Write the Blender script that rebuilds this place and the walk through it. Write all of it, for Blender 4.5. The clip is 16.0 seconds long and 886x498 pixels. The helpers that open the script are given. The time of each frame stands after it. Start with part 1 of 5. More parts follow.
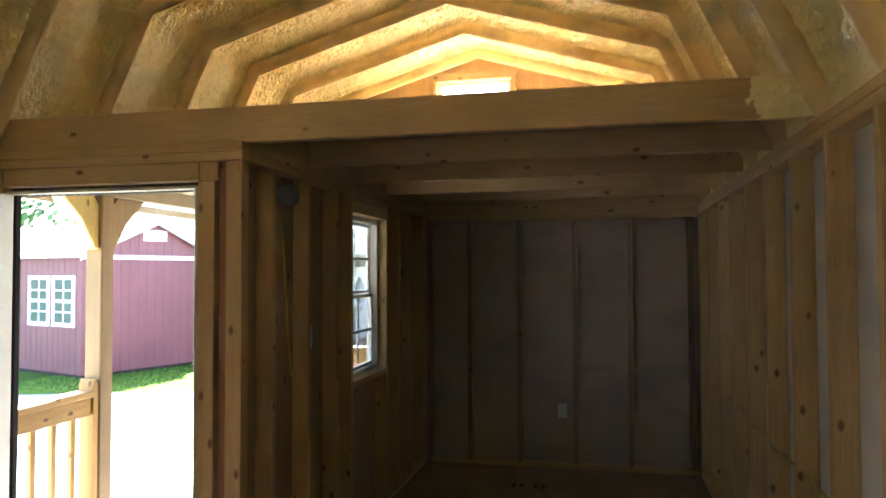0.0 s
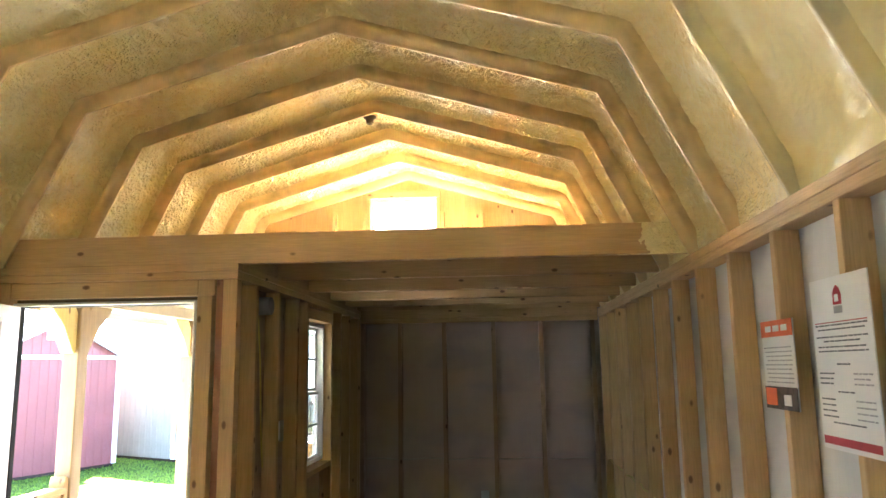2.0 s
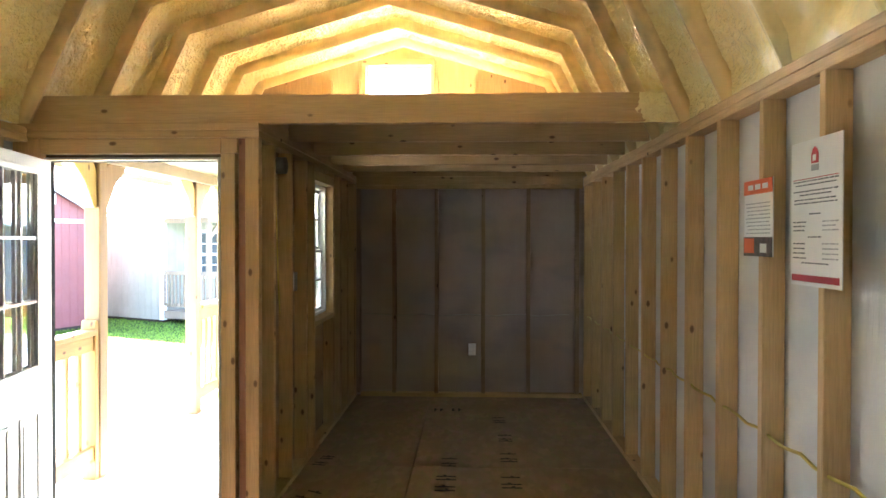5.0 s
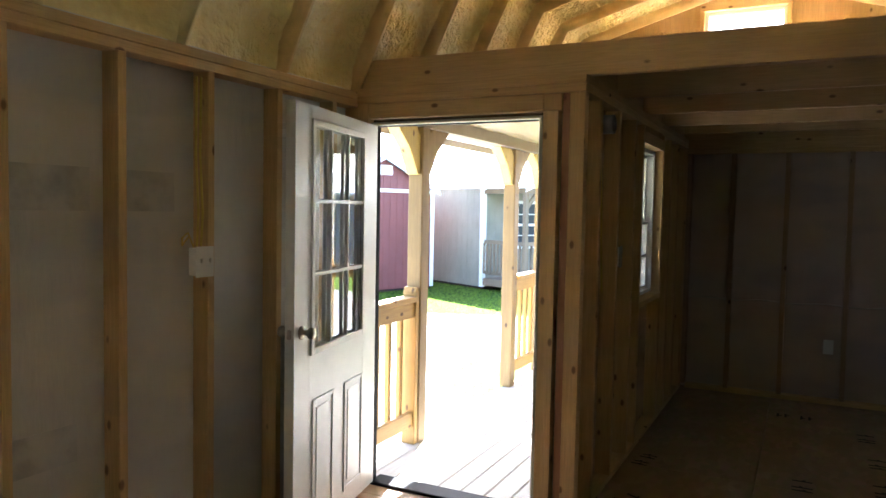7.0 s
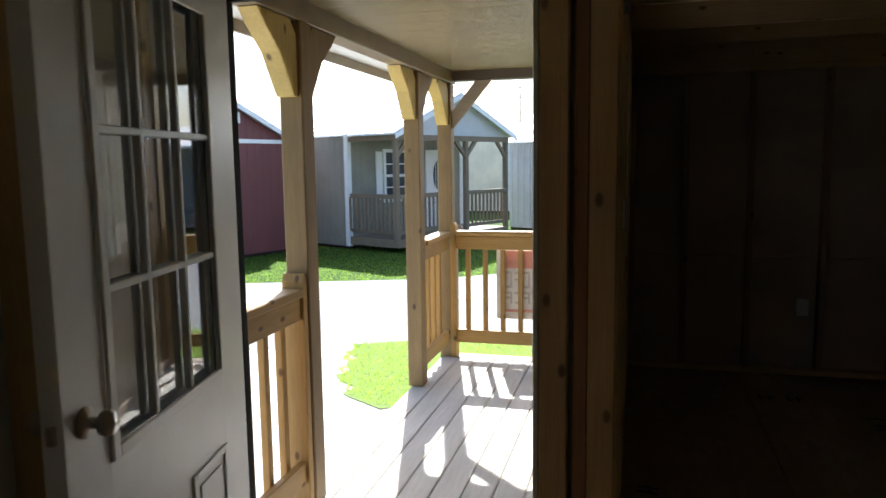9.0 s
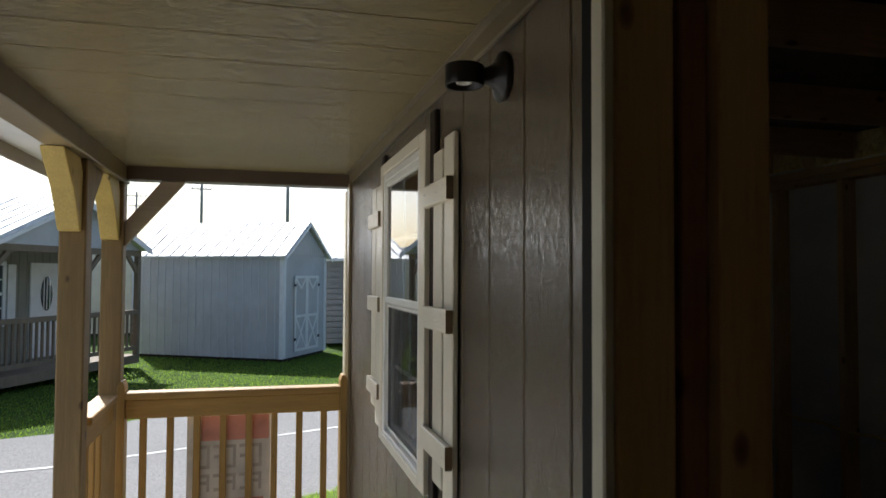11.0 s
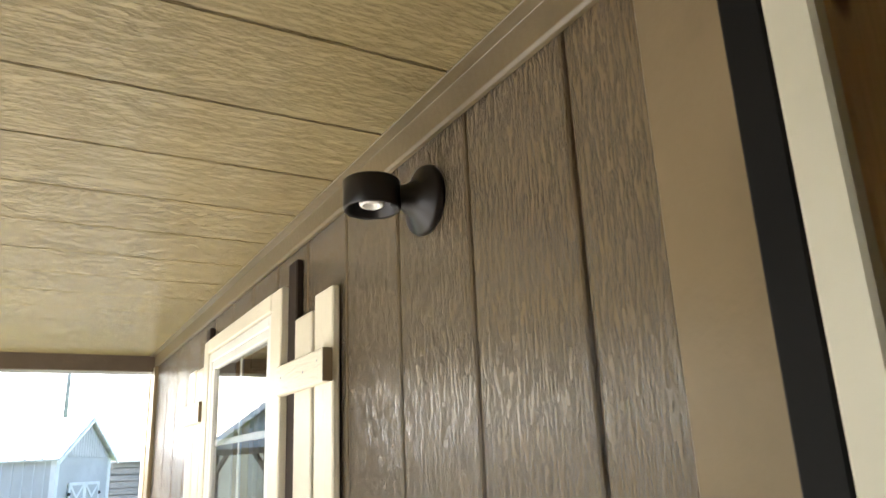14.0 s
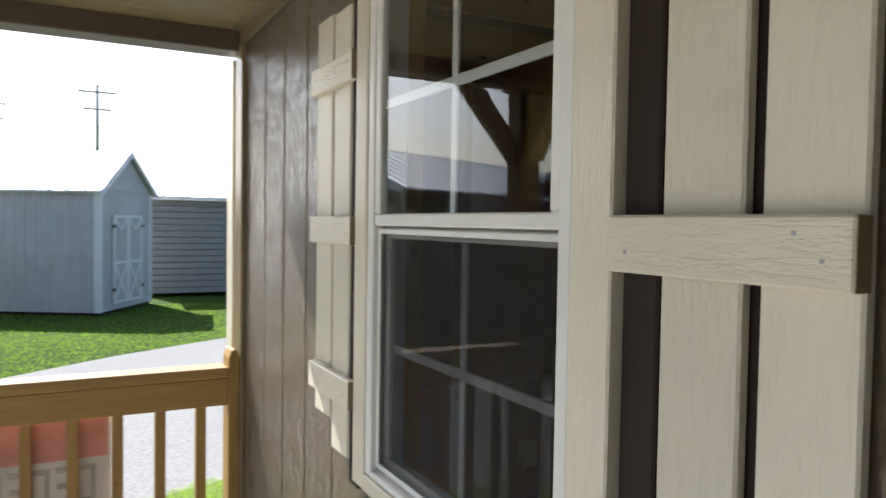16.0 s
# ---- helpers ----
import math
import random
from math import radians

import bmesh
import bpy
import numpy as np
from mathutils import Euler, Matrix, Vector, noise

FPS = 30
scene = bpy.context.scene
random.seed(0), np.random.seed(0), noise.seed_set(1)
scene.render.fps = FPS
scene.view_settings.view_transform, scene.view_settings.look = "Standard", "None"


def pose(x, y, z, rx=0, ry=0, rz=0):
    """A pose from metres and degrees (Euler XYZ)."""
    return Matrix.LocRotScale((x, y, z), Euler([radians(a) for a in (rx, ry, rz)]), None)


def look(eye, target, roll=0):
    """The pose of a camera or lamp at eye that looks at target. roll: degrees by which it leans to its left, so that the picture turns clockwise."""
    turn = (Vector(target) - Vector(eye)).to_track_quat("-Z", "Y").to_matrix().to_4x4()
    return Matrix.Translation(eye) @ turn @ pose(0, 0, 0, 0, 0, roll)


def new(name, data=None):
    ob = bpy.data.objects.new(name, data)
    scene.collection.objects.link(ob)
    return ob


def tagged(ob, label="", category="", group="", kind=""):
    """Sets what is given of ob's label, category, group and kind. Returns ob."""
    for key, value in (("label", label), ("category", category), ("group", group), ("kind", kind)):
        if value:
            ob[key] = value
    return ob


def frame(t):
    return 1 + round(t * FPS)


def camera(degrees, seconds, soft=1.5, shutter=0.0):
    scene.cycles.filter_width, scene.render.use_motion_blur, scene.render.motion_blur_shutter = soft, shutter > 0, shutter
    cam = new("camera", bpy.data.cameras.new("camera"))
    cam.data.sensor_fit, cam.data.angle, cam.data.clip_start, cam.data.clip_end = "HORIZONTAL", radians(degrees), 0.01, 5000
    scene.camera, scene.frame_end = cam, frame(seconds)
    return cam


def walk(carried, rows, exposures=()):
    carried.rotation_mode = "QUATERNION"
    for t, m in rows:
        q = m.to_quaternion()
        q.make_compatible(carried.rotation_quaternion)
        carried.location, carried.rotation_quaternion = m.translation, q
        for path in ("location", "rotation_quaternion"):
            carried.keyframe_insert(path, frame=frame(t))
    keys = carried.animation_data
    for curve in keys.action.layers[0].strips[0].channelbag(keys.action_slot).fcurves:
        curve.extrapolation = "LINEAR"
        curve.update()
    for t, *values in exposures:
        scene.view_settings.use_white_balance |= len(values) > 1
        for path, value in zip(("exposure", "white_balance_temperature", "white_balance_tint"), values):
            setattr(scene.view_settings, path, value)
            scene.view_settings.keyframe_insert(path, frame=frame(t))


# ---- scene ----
cam = camera(63.1, 16.0, soft=1.5, shutter=0.25)

PATH = [
    (0, (1.521, -2.866, 1.656), (1.09, -0.914, 1.722), -0.2),
    (0.5, (1.564, -3.006, 1.668), (1.234, -1.051, 1.926), 0.5),
    (1, (1.588, -3.222, 1.688), (1.277, -1.272, 2.004), 0.2),
    (1.5, (1.457, -3.439, 1.679), (1.184, -1.49, 2.03), -0.6),
    (2, (1.337, -3.632, 1.683), (1.19, -1.664, 2.006), -0.8),
    (2.5, (1.309, -3.816, 1.678), (1.149, -1.85, 2.008), 0.1),
    (3, (1.24, -3.937, 1.683), (1.046, -1.966, 1.957), -0.3),
    (3.2, (1.21, -3.97, 1.678), (1.039, -1.997, 1.96), -0.5),
    (5.3, (1.148, -3.935, 1.56), (1.071, -1.937, 1.517), 0.1),
    (5.5, (1.126, -3.944, 1.546), (1.026, -1.947, 1.503), -0.1),
    (6, (1.022, -3.881, 1.552), (0.643, -1.918, 1.481), -0.0),
    (6.5, (0.976, -3.708, 1.538), (0.334, -1.817, 1.431), -0.2),
    (7, (0.967, -3.435, 1.568), (0.071, -1.65, 1.46), 1.1),
    (7.5, (0.759, -3.161, 1.518), (-0.196, -1.411, 1.362), -0.2),
    (8, (0.507, -2.816, 1.537), (-0.27, -0.981, 1.367), -0.5),
    (8.2, (0.415, -2.664, 1.517), (-0.315, -0.811, 1.334), -0.6),
    (10.3, (-0.507, -1.161, 1.54), (-0.52, 0.818, 1.252), -1.0),
    (10.5, (-0.578, -1.062, 1.559), (-0.483, 0.931, 1.425), -1.0),
    (11, (-0.637, -0.789, 1.624), (-0.139, 1.147, 1.696), 0.3),
    (11.5, (-0.572, -0.551, 1.658), (-0.089, 1.372, 1.926), 0.4),
    (12, (-0.569, -0.398, 1.676), (0.015, 1.456, 2.146), 0.4),
    (12.5, (-0.593, -0.282, 1.678), (0.229, 1.447, 2.257), -0.9),
    (13, (-0.607, -0.238, 1.68), (0.316, 1.436, 2.268), -2.1),
    (13.5, (-0.609, -0.228, 1.676), (0.354, 1.424, 2.261), -2.5),
    (14, (-0.617, -0.211, 1.675), (0.338, 1.452, 2.24), -2.5),
    (14.5, (-0.669, -0.113, 1.582), (0.201, 1.673, 1.808), -1.6),
    (15, (-0.68, 0.138, 1.51), (0.039, 2.004, 1.52), -0.2),
    (15.5, (-0.679, 0.45, 1.528), (-0.011, 2.334, 1.458), 0.7),
    (16, (-0.704, 0.716, 1.518), (0.233, 2.482, 1.448), 0.9),
]
EXPOSURES = [(0.0, 4.42, 5650, 10), (0.5, 5.22, 5650, 10), (1.5, 5.42, 5650, 10), (3.2, 5.37, 5650, 10), (5.5, 5.37, 5650, 10), (6.0, 5.27, 5650, 10), (6.5, 4.58, 5650, 10), (7.5, 3.68, 5650, 10), (8.2, 2.93, 5650, 10), (10.3, 0.67, 6000, 10), (11.0, 0.62, 6000, 10), (11.5, 0.98, 6000, 10), (12.0, 1.37, 6200, 10), (12.5, 1.92, 6200, 10), (13.0, 2.47, 6200, 10), (13.5, 2.77, 6200, 10), (14.1, 2.87, 6200, 10), (14.6, 2.72, 6200, 10), (15.0, 2.17, 6000, 10), (15.5, 1.52, 6000, 10), (16.0, 1.20, 6000, 10)]
walk(cam, [(t, look(e, g, r)) for t, e, g, r in PATH], EXPOSURES)

# ---- light ----
SUN = Vector((-0.28, 1.0, 0.92)).normalized()
world = bpy.data.worlds.new("sky")
scene.world = world
world.use_nodes = True
wn = world.node_tree.nodes
sky = wn.new("ShaderNodeTexSky")
sky.sky_type = "NISHITA"
sky.sun_disc = False
sky.sun_elevation = math.asin(SUN.z)
sky.sun_rotation = math.atan2(SUN.x, SUN.y)
sky.dust_density = 2.5
wn["Background"].inputs["Strength"].default_value = 0.10
world.node_tree.links.new(sky.outputs["Color"], wn["Background"].inputs["Color"])
sun = new("sun", bpy.data.lights.new("sun", "SUN"))
sun.data.energy = 5.0
sun.data.angle = radians(0.6)
sun.data.color = (1.0, 0.95, 0.87)
sun.matrix_world = look(SUN * 50, (0, 0, 0))


# ---- materials ----
def nodes_of(name):
    m = bpy.data.materials.new(name)
    m.use_nodes = True
    nt = m.node_tree
    return m, nt, nt.nodes["Principled BSDF"]


def add(nt, kind, **values):
    n = nt.nodes.new(kind)
    for k, v in values.items():
        n.inputs[k.replace("_", " ")].default_value = v
    return n


def coords(nt, scale=(1, 1, 1), shuffle=True):
    """Object coordinates, shifted by the object's own random number."""
    tc = nt.nodes.new("ShaderNodeTexCoord")
    mp = nt.nodes.new("ShaderNodeMapping")
    mp.inputs["Scale"].default_value = scale
    if shuffle:
        info = nt.nodes.new("ShaderNodeObjectInfo")
        mul = nt.nodes.new("ShaderNodeVectorMath")
        mul.operation = "MULTIPLY_ADD"
        mul.inputs[1].default_value = (37.0, 53.0, 71.0)
        nt.links.new(info.outputs["Random"], mul.inputs[0])
        nt.links.new(tc.outputs["Object"], mul.inputs[2])
        nt.links.new(mul.outputs[0], mp.inputs["Vector"])
    else:
        nt.links.new(tc.outputs["Object"], mp.inputs["Vector"])
    return mp.outputs["Vector"]


def ramp(nt, fac, stops):
    r = nt.nodes.new("ShaderNodeValToRGB")
    el = r.color_ramp.elements
    while len(el) < len(stops):
        el.new(0.5)
    for e, (p, c) in zip(el, stops):
        e.position = p
        e.color = (*c, 1) if len(c) == 3 else c
    nt.links.new(fac, r.inputs["Fac"])
    return r.outputs["Color"]


def mix(nt, fac, a, b, mode="MIX"):
    n = nt.nodes.new("ShaderNodeMix")
    n.data_type, n.blend_type = "RGBA", mode
    for sock, v in ((n.inputs[0], fac), (n.inputs[6], a), (n.inputs[7], b)):
        if isinstance(v, (int, float)):
            sock.default_value = v
        elif isinstance(v, tuple):
            sock.default_value = (*v, 1)
        else:
            nt.links.new(v, sock)
    return n.outputs[2]


def bump(nt, bsdf, height, strength, distance):
    b = nt.nodes.new("ShaderNodeBump")
    b.inputs["Strength"].default_value = strength
    b.inputs["Distance"].default_value = distance
    nt.links.new(height, b.inputs["Height"])
    nt.links.new(b.outputs["Normal"], bsdf.inputs["Normal"])


def noise_fac(nt, vec, scale, detail=4.0, rough=0.55):
    n = add(nt, "ShaderNodeTexNoise", Scale=scale, Detail=detail, Roughness=rough)
    nt.links.new(vec, n.inputs["Vector"])
    return n.outputs["Fac"]


def wood(name, axis, pale, dark, rough=0.6, knot=True, grain=0.35):
    """Sawn timber with its grain along one axis."""
    m, nt, b = nodes_of(name)
    sc = [1.0, 1.0, 1.0]
    sc["xyz".index(axis)] = 0.05
    v = coords(nt, tuple(sc))
    fine = noise_fac(nt, v, 130, 5, 0.65)
    broad = noise_fac(nt, v, 16, 3)
    col = mix(nt, ramp(nt, broad, [(0.3, (0, 0, 0)), (0.7, (1, 1, 1))]), pale, dark)
    col = mix(nt, ramp(nt, fine, [(0.35, (0, 0, 0)), (0.75, (1, 1, 1))]), col, tuple(c * 0.72 for c in dark))
    v3 = coords(nt, (1, 1, 1))
    patch = noise_fac(nt, v3, 2.3, 2)
    col = mix(nt, 0.35, col, ramp(nt, patch, [(0.3, tuple(c * 0.7 for c in pale)), (0.7, tuple(min(1, c * 1.1) for c in pale))]))
    if knot:
        sk = [9.5, 9.5, 9.5]
        sk["xyz".index(axis)] = 5.2
        vo = add(nt, "ShaderNodeTexVoronoi", Scale=1.0, Randomness=1.0)
        nt.links.new(coords(nt, tuple(sk)), vo.inputs["Vector"])
        spot = ramp(nt, vo.outputs["Distance"], [(0.0, (1, 1, 1)), (0.085, (0.8, 0.8, 0.8)), (0.135, (0, 0, 0))])
        col = mix(nt, spot, col, tuple(c * k for c, k in zip(dark, (0.24, 0.18, 0.16))))
    nt.links.new(col, b.inputs["Base Color"])
    b.inputs["Roughness"].default_value = rough
    bump(nt, b, fine, grain, 0.002)
    return m


def plain(name, color, rough=0.5, metal=0.0, vary=0.12, scale=6.0, relief=0.1, spec=0.5):
    m, nt, b = nodes_of(name)
    v = coords(nt)
    a = noise_fac(nt, v, scale, 5)
    c = noise_fac(nt, v, scale * 14, 3)
    dark = tuple(x * (1 - 2 * vary) for x in color)
    lite = tuple(min(1.0, x * (1 + vary)) for x in color)
    nt.links.new(ramp(nt, a, [(0.3, dark), (0.5, color), (0.72, lite)]), b.inputs["Base Color"])
    b.inputs["Roughness"].default_value = rough
    b.inputs["Metallic"].default_value = metal
    b.inputs["Specular IOR Level"].default_value = spec
    bump(nt, b, c, relief, 0.003)
    return m


def painted_siding(name, color, rough, axis="z", depth=0.004, coat=0.0, tint=0.18, grain=105, stretch=0.21):
    """Embossed, painted board siding: short wavering grain under a glossy coat."""
    m, nt, b = nodes_of(name)
    sc, sc2 = [1.0, 1.0, 1.0], [1.0, 1.0, 1.0]
    sc["xyz".index(axis)], sc2["xyz".index(axis)] = stretch, stretch * 1.8
    v, v2 = coords(nt, tuple(sc)), coords(nt, tuple(sc2))
    n1 = noise_fac(nt, v, grain, 4.0, 0.65)
    n3 = noise_fac(nt, v2, grain * 1.5, 3, 0.6)
    n2 = noise_fac(nt, coords(nt), 1.7, 3)
    sharp = ramp(nt, n1, [(0.36, (0, 0, 0)), (0.54, (1, 1, 1))])
    h = mix(nt, 0.30, sharp, n3)
    col = ramp(nt, n2, [(0.3, tuple(c * 0.85 for c in color)), (0.7, tuple(min(1, c * 1.10) for c in color))])
    col = mix(nt, tint, col, ramp(nt, h, [(0.2, tuple(c * 0.5 for c in color)), (0.6, color)]))
    nt.links.new(col, b.inputs["Base Color"])
    b.inputs["Roughness"].default_value = rough
    b.inputs["Coat Weight"].default_value = coat
    b.inputs["Coat Roughness"].default_value = 0.07
    bump(nt, b, h, 1.0, depth)
    bp = [n for n in nt.nodes if n.type == "BUMP"][0]
    nt.links.new(bp.outputs["Normal"], b.inputs["Coat Normal"])
    return m


def foam_material():
    """Spray foam: knobbly over the loft, smooth and wrinkled over the room."""
    m, nt, b = nodes_of("spray_foam")
    v = coords(nt, (1, 1, 1), False)
    lump = noise_fac(nt, v, 17, 2.0, 0.5)
    knob = ramp(nt, noise_fac(nt, v, 44, 2.0, 0.5), [(0.36, (0, 0, 0)), (0.62, (1, 1, 1))])
    skin = noise_fac(nt, coords(nt, (1, 0.6, 1), False), 17, 3, 0.5)
    big = noise_fac(nt, v, 1.1, 3)
    col = ramp(nt, big, [(0.3, (0.90, 0.72, 0.33)), (0.55, (0.92, 0.785, 0.40)), (0.75, (0.91, 0.83, 0.46))])
    col = mix(nt, 0.3, col, ramp(nt, lump, [(0.3, (0.82, 0.62, 0.26)), (0.6, (0.93, 0.80, 0.42))]))
    nt.links.new(col, b.inputs["Base Color"])
    b.inputs["Roughness"].default_value = 0.30
    sep = nt.nodes.new("ShaderNodeSeparateXYZ")
    nt.links.new(v, sep.inputs[0])
    rough = nt.nodes.new("ShaderNodeMapRange")
    rough.inputs["From Min"].default_value = -1.30
    rough.inputs["From Max"].default_value = -0.45
    nt.links.new(sep.outputs["Y"], rough.inputs["Value"])
    height = mix(nt, rough.outputs["Result"], mix(nt, 0.8, (0, 0, 0), skin), mix(nt, 0.35, knob, lump))
    bump(nt, b, height, 1.0, 0.015)
    return m


def osb_material():
    m, nt, b = nodes_of("floor_board")
    v = coords(nt)
    vo = add(nt, "ShaderNodeTexVoronoi", Scale=26.0)
    nt.links.new(coords(nt, (1, 0.45, 1)), vo.inputs["Vector"])
    base = mix(nt, 0.35, (0.44, 0.30, 0.17), vo.outputs["Color"], "OVERLAY")
    base = mix(nt, ramp(nt, noise_fac(nt, v, 3, 5), [(0.35, (0, 0, 0)), (0.75, (1, 1, 1))]), base, (0.28, 0.185, 0.105))
    hue = nt.nodes.new("ShaderNodeHueSaturation")
    hue.inputs["Saturation"].default_value = 0.6
    nt.links.new(base, hue.inputs["Color"])
    nt.links.new(mix(nt, 0.55, hue.outputs["Color"], (0.43, 0.255, 0.125)), b.inputs["Base Color"])
    b.inputs["Roughness"].default_value = 0.7
    bump(nt, b, vo.outputs["Distance"], 0.15, 0.002)
    return m


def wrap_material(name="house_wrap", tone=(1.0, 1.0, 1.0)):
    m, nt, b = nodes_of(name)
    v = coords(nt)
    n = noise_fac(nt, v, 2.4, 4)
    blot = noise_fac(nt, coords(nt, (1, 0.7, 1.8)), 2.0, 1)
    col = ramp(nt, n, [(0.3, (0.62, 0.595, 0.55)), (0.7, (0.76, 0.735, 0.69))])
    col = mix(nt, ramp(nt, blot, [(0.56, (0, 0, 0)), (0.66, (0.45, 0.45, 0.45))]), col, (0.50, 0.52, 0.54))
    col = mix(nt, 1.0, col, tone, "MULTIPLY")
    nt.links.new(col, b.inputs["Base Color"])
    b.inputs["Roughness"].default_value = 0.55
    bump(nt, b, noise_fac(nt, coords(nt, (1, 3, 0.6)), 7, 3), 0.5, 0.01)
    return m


def grass_material():
    m, nt, b = nodes_of("lawn")
    v = coords(nt, (1, 1, 1), False)
    n = noise_fac(nt, v, 0.5, 4)
    f = noise_fac(nt, v, 45, 4)
    col = ramp(nt, n, [(0.3, (0.045, 0.085, 0.012)), (0.7, (0.08, 0.14, 0.018))])
    col = mix(nt, f, mix(nt, 1.0, col, (0.5, 0.55, 0.5), "MULTIPLY"), col)
    nt.links.new(col, b.inputs["Base Color"])
    b.inputs["Roughness"].default_value = 0.9
    b.inputs["Specular IOR Level"].default_value = 0.08
    bump(nt, b, f, 1.0, 0.03)
    return m


def blade_material(name, colour, glow):
    """Thin grass blades: light comes through them as well as off them."""
    m, nt, b = nodes_of(name)
    v = coords(nt, (1, 1, 1), False)
    f = ramp(nt, noise_fac(nt, v, 2.2, 4), [(0.3, tuple(c * 0.6 for c in colour)), (0.7, tuple(c * 1.25 for c in colour))])
    nt.links.new(f, b.inputs["Base Color"])
    b.inputs["Roughness"].default_value = 0.55
    b.inputs["Specular IOR Level"].default_value = 0.25
    tr = nt.nodes.new("ShaderNodeBsdfTranslucent")
    tr.inputs["Color"].default_value = (*glow, 1)
    mx = nt.nodes.new("ShaderNodeMixShader")
    mx.inputs[0].default_value = 0.5
    nt.links.new(b.outputs[0], mx.inputs[1])
    nt.links.new(tr.outputs[0], mx.inputs[2])
    nt.links.new(mx.outputs[0], nt.nodes["Material Output"].inputs["Surface"])
    return m


def stony(name, pale, dark, scale, rough=0.9, relief=0.6):
    m, nt, b = nodes_of(name)
    v = coords(nt, (1, 1, 1), False)
    vo = add(nt, "ShaderNodeTexVoronoi", Scale=scale)
    nt.links.new(v, vo.inputs["Vector"])
    col = mix(nt, noise_fac(nt, v, 0.7, 5), pale, dark)
    grit = noise_fac(nt, v, scale * 0.55, 6, 0.75)
    col = mix(nt, ramp(nt, grit, [(0.35, (1, 1, 1)), (0.58, (0, 0, 0))]), col, tuple(c * 0.55 for c in dark))
    col = mix(nt, 0.35, col, ramp(nt, vo.outputs["Distance"], [(0.1, dark), (0.6, pale)]))
    nt.links.new(col, b.inputs["Base Color"])
    b.inputs["Roughness"].default_value = rough
    b.inputs["Specular IOR Level"].default_value = 0.2
    bump(nt, b, vo.outputs["Distance"], relief, 0.01)
    return m


def glass_material():
    m, nt, b = nodes_of("window_glass")
    b.inputs["Transmission Weight"].default_value = 1.0
    b.inputs["Roughness"].default_value = 0.0
    b.inputs["IOR"].default_value = 1.45
    b.inputs["Base Color"].default_value = (0.95, 0.97, 0.97, 1)
    return m


PINE_P, PINE_D = (0.72, 0.50, 0.25), (0.58, 0.355, 0.14)
pine = {a: wood("pine_" + a, a, PINE_P, PINE_D) for a in "xyz"}
TREAT_P, TREAT_D = (0.46, 0.28, 0.075), (0.30, 0.165, 0.040)
treated = {a: wood("treated_" + a, a, TREAT_P, TREAT_D) for a in "xyz"}
# treated pine darkened for the posts, with their shade in the colour
post_wood_shaded = wood("post_wood_shaded", "z", (0.30, 0.195, 0.070), (0.175, 0.105, 0.036), grain=0.6)
weathered = {a: wood("weathered_" + a, a, (0.40, 0.33, 0.25), (0.28, 0.215, 0.15), 0.75) for a in "xyz"}
new_brace = wood("new_brace", "z", (0.60, 0.45, 0.13), (0.46, 0.32, 0.08), 0.6)
deck_wood = wood("deck_wood", "y", (0.62, 0.58, 0.51), (0.50, 0.46, 0.39), 0.8, False)
grey_wood = wood("grey_wood", "z", (0.25, 0.195, 0.135), (0.165, 0.125, 0.085), 0.8, False)
foam = foam_material()
rafter_coat = plain("rafter_coat", (0.78, 0.58, 0.26), 0.45, vary=0.15, scale=5, relief=0.35)
rafter_foam = plain("rafter_foam", (0.86, 0.73, 0.37), 0.45, vary=0.12, scale=5, relief=0.4)
osb = osb_material()
# loft underside, coloured dark to hold the shade between the joists
underside_shade = plain("underside_shade", (0.17, 0.135, 0.105), 0.7, vary=0.2)
loft_ply = wood("loft_ply", "x", (0.66, 0.50, 0.30), (0.55, 0.38, 0.20), 0.6, False)
wrap = wrap_material()
# same wrap toned darker and browner, holding the dimness under the loft
wrap_shaded = wrap_material("shaded_wrap", (0.72, 0.575, 0.50))
sheathing = wood("sheathing", "z", (0.50, 0.345, 0.21), (0.40, 0.26, 0.145), 0.7)
# stud pine darkened for the end wall, its shade put into the colour
pine_shaded = wood("pine_shaded", "z", (0.44, 0.31, 0.20), (0.34, 0.22, 0.13))
wrap_print = plain("wrap_print", (0.60, 0.585, 0.555), 0.6, scale=9)
taupe = painted_siding("taupe_siding", (0.155, 0.112, 0.060), 0.20, "z", 0.0036, 1.0, 0.16, 200, 0.13)
taupe_ceiling = painted_siding("taupe_ceiling", (0.305, 0.238, 0.110), 0.26, "x", 0.0030, 0.35, 0.16, 230, 0.12)
# end beam colour, darker and less yellow than taupe_smooth on the side beam
end_beam_brown = plain("end_beam_brown", (0.105, 0.078, 0.058), 0.4, vary=0.12, relief=0.3)
taupe_smooth = plain("taupe_smooth", (0.225, 0.168, 0.094), 0.28, vary=0.10, relief=0.2)
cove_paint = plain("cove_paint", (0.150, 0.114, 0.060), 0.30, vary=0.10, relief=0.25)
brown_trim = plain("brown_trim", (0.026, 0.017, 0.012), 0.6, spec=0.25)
cream = painted_siding("cream_paint", (0.76, 0.70, 0.55), 0.36, "z", 0.0010, 0.1, 0.05)
cream_y = painted_siding("cream_paint_y", (0.76, 0.70, 0.55), 0.36, "y", 0.0010, 0.1, 0.05)
jamb_paint = plain("jamb_paint", (0.66, 0.62, 0.48), 0.4, vary=0.05)
vinyl = plain("white_vinyl", (0.78, 0.77, 0.72), 0.3, vary=0.03, relief=0.02)
door_paint = plain("door_paint", (0.74, 0.74, 0.72), 0.35, vary=0.03, relief=0.05)
dark_gasket = plain("dark_gasket", (0.006, 0.0055, 0.005), 0.7, spec=0.2)
glass = glass_material()
